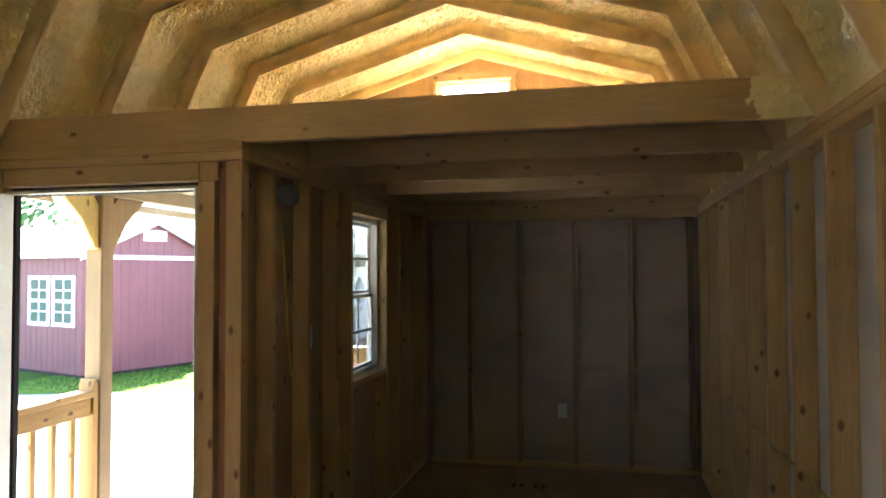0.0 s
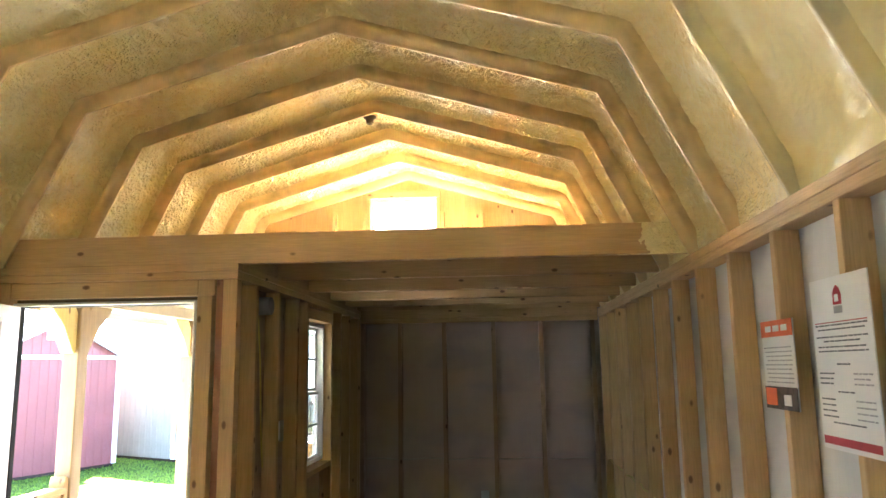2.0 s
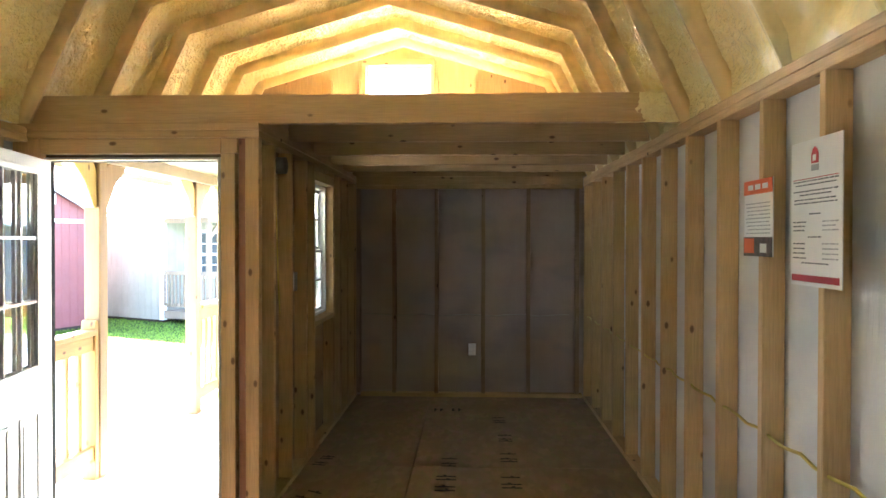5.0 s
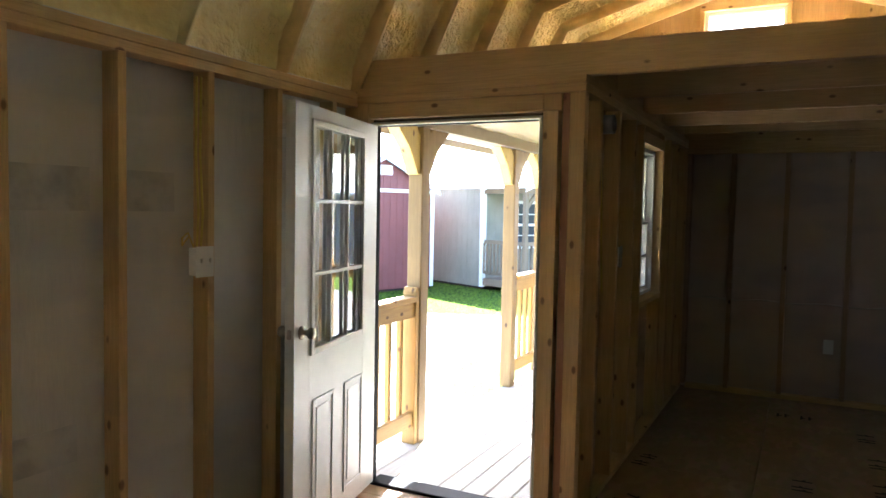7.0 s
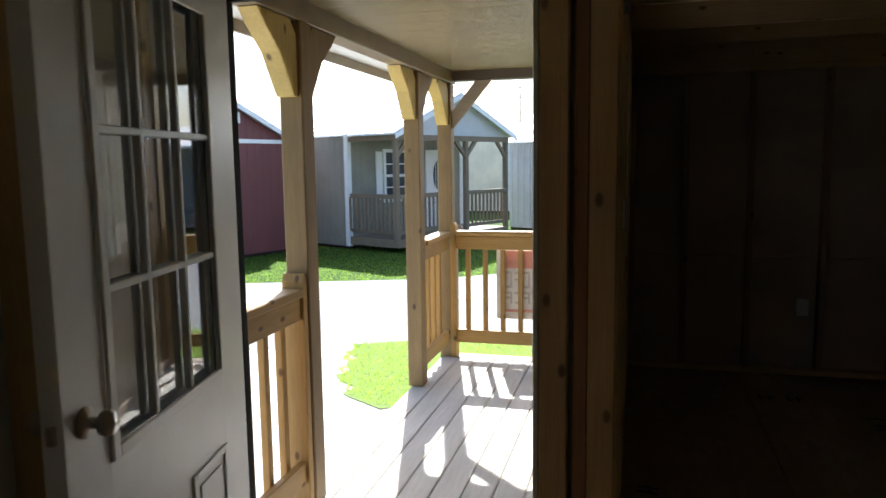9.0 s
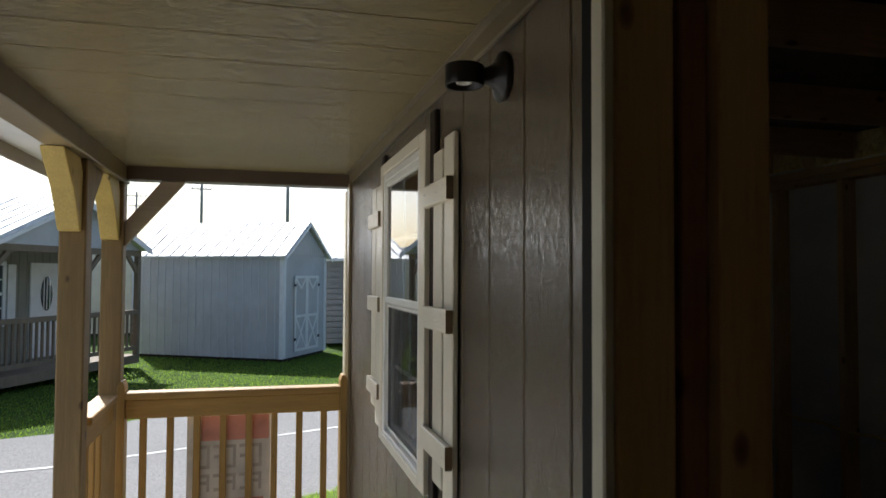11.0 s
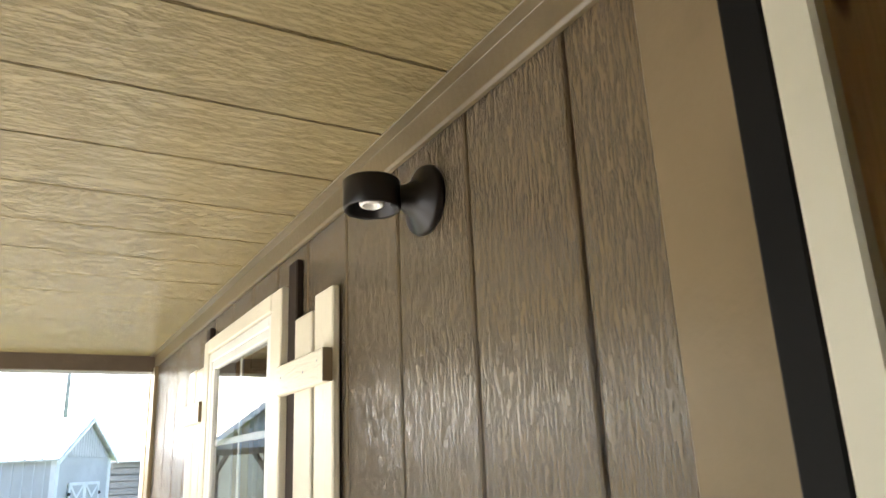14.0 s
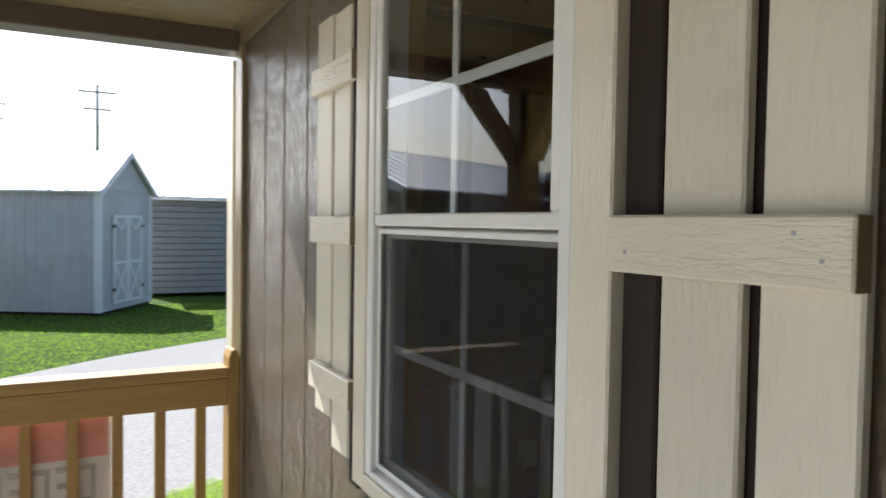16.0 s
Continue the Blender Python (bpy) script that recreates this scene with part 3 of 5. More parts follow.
for r in RIBS:
    inner, outer = rib_outline(0.004), rib_outline(-0.13)
    bm = bmesh.new()
    ring = []
    for (a, b) in zip(inner, outer):
        ring.append([bm.verts.new((x, r + dy, z)) for (x, z), dy in ((a, -0.022), (a, 0.022), (b, 0.022), (b, -0.022))])
    for k in range(len(ring) - 1):
        for i in range(4):
            j = (i + 1) % 4
            bm.faces.new((ring[k][i], ring[k][j], ring[k + 1][j], ring[k + 1][i]))
    bmesh.ops.recalc_face_normals(bm, faces=bm.faces)
    bmesh.ops.bevel(bm, geom=[e for e in bm.edges if len(e.link_faces) == 2 and e.calc_face_angle(0) > 1.0], offset=0.010, segments=2, affect="EDGES")
    ob = part("rafter", bm, rafter_coat if r > -0.9 else rafter_foam, None, "", True)
    tagged(ob, "roof rafter coated with yellow foam overspray", "rafter", "roof rafters")

# outer roof shell over everything
shell_out = [(x + (0.0 if abs(x - RX) < 0.01 else (-0.20 if x < RX else 0.20)), z + 0.30) for x, z in PROFILE]
shell_in = [(x + (0.0 if abs(x - RX) < 0.01 else (-0.17 if x < RX else 0.17)), z + 0.26) for x, z in PROFILE]
roof = prism("roof", shell_out + shell_in[::-1], "y", YREAR - 0.1, SB + 0.12, roof_brown)
tagged(roof, "brown metal gambrel roof of the cabin", "", "", "structure")

# gable end above the loft with its window
LX0, LX1, LZ0, LZ1 = 0.093, 0.752, 2.46, 3.361
gable = tagged(prism("wall_gable", [(-1.40, 2.15), (LX0, 2.15), (LX0, 3.68), (-0.97, 3.31), (-1.40, 2.45)], "y", SB + 0.002, SB + 0.05, pine["z"]), "pine boarded gable end of the loft", "", "", "structure")
prism("gable_board", [(LX1, 2.384), (2.42, 2.384), (1.96, 3.31), (LX1, 3.68)], "y", SB + 0.002, SB + 0.05, pine["z"], gable)
bx("gable_board", (LX0, LX1), (SB + 0.002, SB + 0.05), (2.384, LZ0), pine["z"], gable)
prism("gable_board", [(LX0, LZ1), (LX1, LZ1), (LX1, 3.68), (RX, 3.76), (LX0, 3.68)], "y", SB + 0.002, SB + 0.05, pine["z"], gable)
for x in (-0.70, -0.28, 0.033, 0.812, 1.20, 1.62):
    bx("stud", (x - 0.019, x + 0.019), (YB + 0.02, SB), (LOFT, 3.06 if abs(x - RX) > 1.0 else 3.22), pine["z"], gable)
loft_window = thing("window_loft", ((LX0 + LX1) / 2, SB, LZ0), "small white gable window with pine casing", "window", "", "structure")
hw = (LX1 - LX0) / 2
bx("casing", (-hw - 0.04, hw + 0.04), (-0.07, 0.0), (LZ1 - LZ0 + 0.002, LZ1 - LZ0 + 0.07), pine["x"], loft_window)
bx("casing", (-hw - 0.04, -hw - 0.002), (-0.068, 0.0), (-0.04, LZ1 - LZ0), pine["z"], loft_window)
bx("casing", (hw + 0.002, hw + 0.04), (-0.068, 0.0), (-0.04, LZ1 - LZ0), pine["z"], loft_window)
for x0, x1, z0, z1 in ((-hw, -hw + 0.03, 0, LZ1 - LZ0), (hw - 0.03, hw, 0, LZ1 - LZ0), (-hw + 0.03, hw - 0.03, 0, 0.03), (-hw + 0.03, hw - 0.03, LZ1 - LZ0 - 0.03, LZ1 - LZ0)):
    bx("window_frame", (x0, x1), (0.0, 0.05), (z0, z1), vinyl, loft_window)
lp = bx("pane", (-hw + 0.03, hw - 0.03), (0.022, 0.026), (0.03, LZ1 - LZ0 - 0.03), glass, loft_window, "", 0.0)
lp.visible_shadow = False


def overspray(x0, x1, y, z0, z1, seed, fade):
    """A thin lumpy skin of foam over the end of the beam, sinking out of sight where it thins."""
    nx, nz = 46, 18
    verts, faces = [], []
    for i in range(nx + 1):
        for k in range(nz + 1):
            u = i / nx
            x, z = x0 + (x1 - x0) * u, z0 + (z1 - z0) * k / nz
            far = u if fade < 0 else 1 - u
            th = 0.016 * (1 - 1.25 * far) + 0.006 * noise.noise(Vector((x * 7 + seed, z * 9, 0))) + 0.004 * noise.noise(Vector((x * 40, z * 40, seed)))
            verts.append((x, y - th + 0.004, z))
    for i in range(nx):
        for k in range(nz):
            a = i * (nz + 1) + k
            faces.append((a, a + 1, a + nz + 2, a + nz + 1))
    ob = new("foam_overspray", mesh_from("foam_overspray", verts, faces, foam, True))
    ob.parent = beam
    ob.matrix_parent_inverse = Matrix.Translation(-beam.location)
    return ob


overspray(1.95, 2.31, 0.040, JOIST - 0.004, LOFT + 0.012, 3.0, 1)

# ---- porch ----
porch_floor = thing("porch_floor", (0, 0, 0), "weathered porch deck of long boards", "", "", "structure")
x = -1.43
while x < XP - 0.02:
    x1 = min(x + 0.138, XP - 0.004)
    bx("plank", (x, x1), (0.126, 3.36), (DECK - 0.034, DECK), deck_wood, porch_floor, "", 0.005)
    x += 0.1435
bx("plank", (-1.44, XP - 0.004), (3.366, 3.50), (DECK - 0.034, DECK + 0.001), weathered["x"], porch_floor, "", 0.005)
bx("plank", (-1.43, XP - 0.004), (0.104, 0.124), (DECK - 0.034, DECK - 0.002), deck_wood, porch_floor, "", 0.003)
bx("rim_joist", (-1.435, -1.397), (0.10, 3.50), (-0.20, DECK - 0.036), weathered["y"], porch_floor)
bx("rim_joist", (-1.396, XP), (3.46, 3.498), (-0.20, DECK - 0.036), weathered["x"], porch_floor)
for x in (-1.2, -0.4, 0.9, 2.1):
    tagged(bx("skid", (x - 0.05, x + 0.05), (YREAR, 3.44), (GROUND - 0.02, -0.062), weathered["y"]), "timber skid under the cabin", "skid", "cabin skids")

porch_ceiling = structure("ceiling_porch", (-1.33, XP), (0.074, 3.408), (CEIL + 0.012, CEIL + 0.028), taupe_smooth, "taupe painted board porch ceiling")
pitch = 0.2255
y = 0.126
cm = []
while y < 3.40:
    y1 = min(y + pitch - 0.008, 3.404)
    cm.append((y, y1))
    y += pitch
verts, faces = [], []
for y0, y1 in cm:
    b = len(verts)
    for (yy, zz) in ((y0 - 0.004, CEIL + 0.0115), (y0, CEIL), (y1, CEIL), (y1 + 0.004, CEIL + 0.0115)):
        verts += [(-1.33, yy, zz), (XP - 0.034, yy, zz)]
    for k in range(3):
        faces.append((b + 2 * k, b + 2 * k + 1, b + 2 * k + 3, b + 2 * k + 2))
cb = new("ceiling_boards", mesh_from("ceiling_boards", verts, faces, taupe_ceiling))
tagged(cb, "taupe painted grooved ceiling boards", "", "", "structure")
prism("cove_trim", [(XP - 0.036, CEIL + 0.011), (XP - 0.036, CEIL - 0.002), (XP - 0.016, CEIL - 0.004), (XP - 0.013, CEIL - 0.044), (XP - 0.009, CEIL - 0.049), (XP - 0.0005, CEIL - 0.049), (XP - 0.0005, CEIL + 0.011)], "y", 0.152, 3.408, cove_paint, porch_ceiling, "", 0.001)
bx("cove_trim", (-1.33, XP), (0.0745, 0.1505), (CEIL - 0.012, CEIL + 0.011), taupe_smooth, porch_ceiling)

beam_side = structure("beam_porch_side", (-1.440, -1.331), (0.074, 3.53), (2.118, 2.30), taupe_smooth, "taupe painted porch beam over the posts", 0.004)
beam_end = structure("beam_porch_end", (-1.330, XP), (3.410, 3.53), (2.134, 2.33), end_beam_brown, "taupe painted beam at the porch end", 0.004)
fascia = structure("fascia", (-1.605, -1.580), (0.0, 3.56), (2.075, 2.26), taupe_smooth, "taupe painted fascia along the eave", 0.003)
soffit = structure("soffit", (-1.579, -1.442), (0.0, 3.56), (2.125, 2.14), white_trim, "narrow white soffit under the eave")

# outer siding of the partition
siding = thing("wall_siding", (0, 0, 0), "glossy taupe grooved siding on the porch wall", "", "", "structure")
ys = [0.074] + [0.368 + 0.2265 * k for k in range(0, 14)]
ys = [v for v in ys if v < 3.43] + [3.44]
for a, b in zip(ys, ys[1:]):
    for y0, y1 in [(a + 0.004, b - 0.004)]:
        if y1 <= WY0 or y0 >= WY1:
            spans = [(y0, y1, -0.06, CEIL)]
        else:
            spans = [(y0, y1, -0.06, WZ0), (y0, y1, WZ1, CEIL)]
            if y0 < WY0:
                spans.append((y0, WY0, WZ0, WZ1))
            if y1 > WY1:
                spans.append((WY1, y1, WZ0, WZ1))
        for s0, s1, z0, z1 in spans:
            bx("siding_board", (XP, XP + 0.011), (s0, s1), (z0, z1), taupe, siding, "", 0.0025)
bx("corner_board", (XP - 0.018, XP - 0.001), (0.074, 0.237), (DECK, CEIL - 0.052), taupe_smooth, siding, "smooth corner board")
bx("corner_board", (XP - 0.018, XP - 0.001), (3.36, 3.46), (DECK, CEIL - 0.052), taupe_smooth, siding, "smooth corner board")
bx("base_trim", (XP - 0.018, XP - 0.001), (0.264, 3.358), (DECK, DECK + 0.06), weathered["y"], siding)

bx("end_trim", (XP - 0.020, XP + 0.11), (3.500, 3.600), (-0.05, 2.12), cream, siding, "cream corner trim in the sun")
# posts, braces
def porch_post(x, y, braces):
    p = thing("porch_post", (x, y, DECK), "square treated pine porch post with knee braces", "post", "porch posts")
    bx("shaft", (-0.054, 0.054), (-0.054, 0.054), (0, 2.132), post_wood_shaded, p, "", 0.006)
    for d in braces:
        if d in ("n", "s"):
            s = 1 if d == "n" else -1
            pts = [(s * 0.055, 1.815), (s * 0.055, 2.075), (s * 0.11, 2.131), (s * 0.37, 2.131), (s * 0.315, 2.075), (s * 0.20, 1.985), (s * 0.085, 1.820)]
            prism("brace", pts, "x", -0.053, 0.036, new_brace if s < 0 else post_wood_shaded, p, "knee brace", 0.004)
        else:
            prism("brace", [(0.055, 1.783), (0.055, 1.915), (0.24, 2.146), (0.365, 2.146)], "y", -0.02, 0.02, weathered["x"], p, "diagonal brace", 0.003)
    return p


porch_post(-1.377, 0.860, "ns")
porch_post(-1.402, 2.632, "ns")
porch_post(-1.388, 3.424, "se")


def railing(name, length, n_bal, along_y, loc, label, ears=(True, True)):
    """A rail panel along local x: flat cap, face board, bottom rail, balusters, dog-eared end stiles."""
    r = thing(name, loc, label, "railing", "porch railings", "", 90 if along_y else 0)
    L = length
    ax = treated["x"]
    bx("cap", (0.0, L), (-0.062, 0.042), (0.966, 1.003), ax, r, "", 0.005)
    bx("top_board", (0.0, L), (-0.040, -0.004), (0.862, 0.963), ax, r, "", 0.004)
    bx("bottom_board", (0.0, L), (-0.040, -0.004), (0.121, 0.224), ax, r, "", 0.004)
    for k in range(n_bal):
        c = L * (k + 0.62) / (n_bal + 0.24)
        bx("baluster", (c - 0.018, c + 0.018), (-0.002, 0.034), (0.130, 0.957), treated["z"], r, "", 0.004)
    for on, c in zip(ears, (-0.02, L + 0.02)):
        if on:
            prism("stile", [(c - 0.02, 0.0), (c + 0.02, 0.0), (c + 0.02, 1.035), (c + 0.008, 1.065), (c - 0.008, 1.065), (c - 0.02, 1.035)], "y", -0.055, 0.045, treated["z"], r, "", 0.003)
    return r


railing("porch_railing", 1.139, 8, False, (-1.308, 3.415, DECK), "treated pine railing across the porch end")
railing("porch_railing", 0.62, 4, True, (-1.385, 0.140, DECK), "short treated pine railing beside the door", (False, True))
railing("porch_railing", 0.62, 4, True, (-1.395, 2.70, DECK), "short treated pine railing between corner posts", (False, False))

# banner hung outside the end railing
banner = thing("banner", (-0.775, 3.4585, 0.295), "faded red and tan banner tied behind the railing", "banner")
bx("sheet", (-0.225, 0.225), (0.0, 0.004), (0.0, 0.54), banner_tan, banner, "", 0.0)
bx("red_field", (-0.150, 0.215), (-0.004, -0.001), (0.40, 0.535), banner_red, banner, "", 0.0)
for row, (zb, zt) in enumerate(((0.245, 0.375), (0.120, 0.215))):
    for k in range(5):
        x = -0.155 + 0.070 * k
        bx("letter_bar", (x + 0.036, x + 0.052), (-0.004, -0.001), (zb, zt), banner_brown, banner, "", 0.0)
        bx("letter_bar", (x, x + 0.035), (-0.004, -0.001), (zt - 0.018, zt), banner_brown, banner, "", 0.0)
        zm = (zb + zt) / 2 if (k + row) % 2 else zb + 0.009
        bx("letter_bar", (x + 0.004, x + 0.035), (-0.004, -0.001), (zm - 0.009, zm + 0.009), banner_brown, banner, "", 0.0)
bx("line_bar", (-0.16, 0.19), (-0.004, -0.001), (0.055, 0.075), banner_red, banner, "", 0.0)

# ---- porch window and shutters ----
win = thing("window_1", (XP, 0, 0), "cream trimmed double-hung window with white grilles", "window", "", "structure")
bx("trim", (-0.034, -0.001), (1.360, WY0 + 0.012), (0.955, 2.073), cream, win)
bx("trim", (-0.034, -0.001), (WY1 - 0.012, 2.180), (0.955, 2.073), cream, win)
bx("trim", (-0.036, -0.001), (WY0 + 0.013, WY1 - 0.013), (WZ1 - 0.005, 2.073), cream_y, win)
bx("trim", (-0.036, -0.001), (WY0 + 0.013, WY1 - 0.013), (0.955, WZ0 + 0.012), cream_y, win)
F = 0.028
MID = 1.500
fy0, fy1 = WY0 + 0.014, WY1 - 0.014
for (a, b) in ((fy0, fy0 + F), (fy1 - F, fy1)):
    bx("window_frame", (-0.030, 0.05), (a, b), (WZ0 + 0.013, WZ1 - 0.007), vinyl, win)
bx("window_frame", (-0.030, 0.05), (fy0 + F, fy1 - F), (WZ1 - 0.007 - F, WZ1 - 0.007), vinyl, win)
prism("window_frame", [(-0.030, WZ0 + 0.013), (0.05, WZ0 + 0.013), (0.05, WZ0 + 0.036), (-0.030, WZ0 + 0.026)], "y", fy0 + F, fy1 - F, vinyl, win, "", 0.002)


def sash(name, y0, y1, z0, z1, xo):
    s = new(name)
    s.parent = win
    t = 0.024
    bx("rail", (xo, xo + 0.022), (y0, y1), (z1 - t, z1), vinyl, s)
    bx("rail", (xo, xo + 0.022), (y0, y1), (z0, z0 + t), vinyl, s)
    bx("stile", (xo, xo + 0.022), (y0, y0 + t), (z0 + t, z1 - t), vinyl, s)
    bx("stile", (xo, xo + 0.022), (y1 - t, y1), (z0 + t, z1 - t), vinyl, s)
    p = bx("pane", (xo + 0.009, xo + 0.013), (y0 + t, y1 - t), (z0 + t, z1 - t), glass, s, "", 0.0)
    p.visible_shadow = False
    bx("grille", (xo + 0.014, xo + 0.020), ((y0 + y1) / 2 - 0.009, (y0 + y1) / 2 + 0.009), (z0 + t, z1 - t), vinyl, s, "", 0.001)
    bx("grille", (xo + 0.0142, xo + 0.0202), (y0 + t, y1 - t), ((z0 + z1) / 2 - 0.009, (z0 + z1) / 2 + 0.009), vinyl, s, "", 0.001)
    return s


sash("upper_sash", fy0 + F, fy1 - F, MID + 0.012, WZ1 - 0.007 - F, -0.026)
sash("lower_sash", fy0 + F, fy1 - F, WZ0 + 0.030, MID + 0.011, -0.002)

# insect screen over the lower half, in a thin dark frame
screen = new("insect_screen")
screen.parent = win
screen["label"] = "fine dark insect screen"
sy0, sy1, sz0, sz1 = fy0 + F + 0.001, fy1 - F - 0.001, WZ0 + 0.034, MID + 0.006
bx("mesh", (-0.0140, -0.0135), (sy0 + 0.010, sy1 - 0.010), (sz0 + 0.010, sz1 - 0.010), screen_mesh, screen, "", 0.0)
for y0, y1, z0, z1 in ((sy0, sy0 + 0.010, sz0, sz1), (sy1 - 0.010, sy1, sz0, sz1), (sy0 + 0.010, sy1 - 0.010, sz0, sz0 + 0.010), (sy0 + 0.010, sy1 - 0.010, sz1 - 0.010, sz1)):
    bx("screen_frame", (-0.017, -0.008), (y0, y1), (z0, z1), vinyl, screen, "", 0.001)


def shutter(boards, b0, b1, ends, label):
    """Two upright boards, each with its own lower and upper end, under three battens."""
    o = (boards[0][0] + boards[-1][1]) / 2
    s = thing("shutter", (XP, o, 1.0), label, "shutter", "window shutters")
    for (a, b), (z0, z1) in zip(boards, ends):
        bx("board", (-0.022, -0.006), (a - o, b - o), (z0, z1), cream, s, "", 0.003)
    for z in (0.107, 0.467, 0.826):
        bx("batten", (-0.043, -0.0225), (b0 - o, b1 - o), (z, z + 0.064), cream_y, s, "", 0.003)
        bx("end_face", (-0.0425, -0.023), (b0 - o - 0.0012, b0 - o - 0.0002), (z + 0.001, z + 0.063), taupe_smooth, s, "brown painted end", 0.0)
    for z, q in ((0.134, b0 + 0.03), (0.490, b0 + 0.028), (0.513, b0 + 0.055), (0.866, b0 + 0.03), (0.854, b0 + 0.11), (0.488, b1 - 0.03), (0.860, b1 - 0.035)):
        bx("nail", (-0.0438, -0.0429), (q - o - 0.002, q - o + 0.002), (z, z + 0.004), ink_soft, s, "", 0.0)
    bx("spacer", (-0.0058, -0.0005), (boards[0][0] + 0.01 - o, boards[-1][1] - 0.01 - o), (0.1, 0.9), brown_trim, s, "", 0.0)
    return s


shutter(((1.068, 1.168), (1.188, 1.293)), 1.064, 1.356, ((0.0, 1.012), (0.02, 0.985)), "cream board-and-batten shutter beside the window")
shutter(((2.246, 2.352), (2.368, 2.478)), 2.186, 2.470, ((-0.02, 1.006), (0.045, 1.012)), "cream board-and-batten shutter beyond the window")
for y0, y1 in ((1.300, 1.357), (2.184, 2.240)):
    tagged(bx("trim_strip", (XP - 0.018, XP - 0.001), (y0, y1), (0.93, 2.125), brown_trim), "dark brown trim strip beside the window", "trim", "", "structure")

# porch wall lamp
lamp = thing("porch_light", (XP, 0.708, 2.062), "black porch spotlight with an empty ring head", "wall lamp")
lathe("wall_plate", [(0.0, -0.001), (0.052, -0.001), (0.056, -0.008), (0.053, -0.016), (0.030, -0.026), (0.020, -0.045), (0.017, -0.060), (0.0, -0.062)], black_metal, lamp, axis="x", n=32)
lathe("arm", [(0.0, -0.055), (0.013, -0.055), (0.012, -0.066), (0.0, -0.067)], black_metal, lamp, axis="x", at=(0, 0, 0.004))
lathe("head", [(0.001, 0.024), (0.040, 0.024), (0.043, 0.021), (0.043, -0.020), (0.041, -0.023), (0.037, -0.020), (0.036, 0.012), (0.001, 0.014)], black_metal, lamp, at=(-0.095, 0.004, -0.004), n=32)
lathe("socket", [(0.010, 0.012), (0.017, 0.012), (0.019, -0.012), (0.017, -0.016), (0.0125, -0.016), (0.0115, 0.002), (0.001, 0.004)], porcelain, lamp, "pale ring socket", at=(-0.095, 0.004, -0.004), n=20)

# ---- entrance door, open into the room ----
door = thing("door_1", (-1.198, -0.004, 0.02), "open white nine-lite entrance door", "door", "", "structure", math.degrees(math.atan2(-0.962, 0.188)))
DW, DH, DT = 0.972, 2.005, 0.044
lw0, lw1, lz0, lz1 = 0.180, 0.820, 0.875, 1.945
# local x runs from hinge to latch, local y is the room-facing side
for x0, x1, z0, z1 in ((0, lw0, 0, DH), (lw1, DW, 0, DH), (lw0, lw1, 0, lz0), (lw0, lw1, lz1, DH)):
    bx("leaf", (x0 + 0.0005, x1 - 0.0005), (-DT / 2, DT / 2), (z0 + 0.0005, z1 - 0.0005), door_paint, door, "", 0.0)
for side in (-1, 1):
    y0, y1 = sorted((side * DT / 2, side * (DT / 2 + 0.010)))
    for x0, x1, z0, z1 in ((lw0, lw0 + 0.03, lz0, lz1), (lw1 - 0.03, lw1, lz0, lz1), (lw0 + 0.03, lw1 - 0.03, lz0, lz0 + 0.03), (lw0 + 0.03, lw1 - 0.03, lz1 - 0.03, lz1)):
        bx("lite_frame", (x0, x1), (y0, y1), (z0, z1), door_paint, door, "", 0.004)
    for k in (1, 2):
        c = lw0 + (lw1 - lw0) * (0.03 + 0.94 * k / 3)
        bx("muntin", (c - 0.009, c + 0.009), sorted((side * 0.006, side * (DT / 2 + 0.004))), (lz0 + 0.03, lz1 - 0.03), door_paint, door, "", 0.003)
        c = lz0 + (lz1 - lz0) * (0.03 + 0.94 * k / 3)
        bx("muntin", (lw0 + 0.03, lw1 - 0.03), sorted((side * 0.0055, side * (DT / 2 + 0.0035))), (c - 0.009, c + 0.009), door_paint, door, "", 0.003)
    for x0, x1 in ((0.185, 0.430), (0.555, 0.795)):
        for a0, a1, b0, b1 in ((x0, x0 + 0.022, 0.10, 0.665), (x1 - 0.022, x1, 0.10, 0.665), (x0 + 0.022, x1 - 0.022, 0.10, 0.122), (x0 + 0.022, x1 - 0.022, 0.643, 0.665)):
            bx("panel_mould", (a0, a1), sorted((side * DT / 2, side * (DT / 2 + 0.007))), (b0, b1), door_paint, door, "", 0.005)
        bx("panel_field", (x0 + 0.045, x1 - 0.045), sorted((side * DT / 2, side * (DT / 2 + 0.005))), (0.145, 0.62), door_paint, door, "", 0.004)
dp = bx("pane", (lw0 + 0.002, lw1 - 0.002), (-0.004, 0.004), (lz0 + 0.002, lz1 - 0.002), glass, door, "", 0.0)
dp.visible_shadow = False
for side in (-1, 1):
    k = lathe("door_knob", [(0.0, 0.0), (0.032, 0.0), (0.032, 0.006), (0.013, 0.010), (0.012, 0.030), (0.024, 0.038), (0.027, 0.050), (0.022, 0.062), (0.0, 0.065)], nickel, door, "brushed nickel knob", axis="y", at=(0, 0, 0))
    k.location = (0.905, side * DT / 2, 0.995)
    k.rotation_euler = (0, 0, 0 if side > 0 else math.pi)
bx("latch", (DW, DW + 0.014), (-0.009, 0.009), (0.975, 1.015), nickel, door)
bx("edge_strip", (DW + 0.0005, DW + 0.003), (-DT / 2, DT / 2), (0.0, DH), door_paint, door, "", 0.0)
for z in (0.25, 1.0, 1.75):
    bx("hinge", (-0.012, 0.0), (-DT / 2 - 0.004, -DT / 2 + 0.03), (z, z + 0.1), nickel, door)

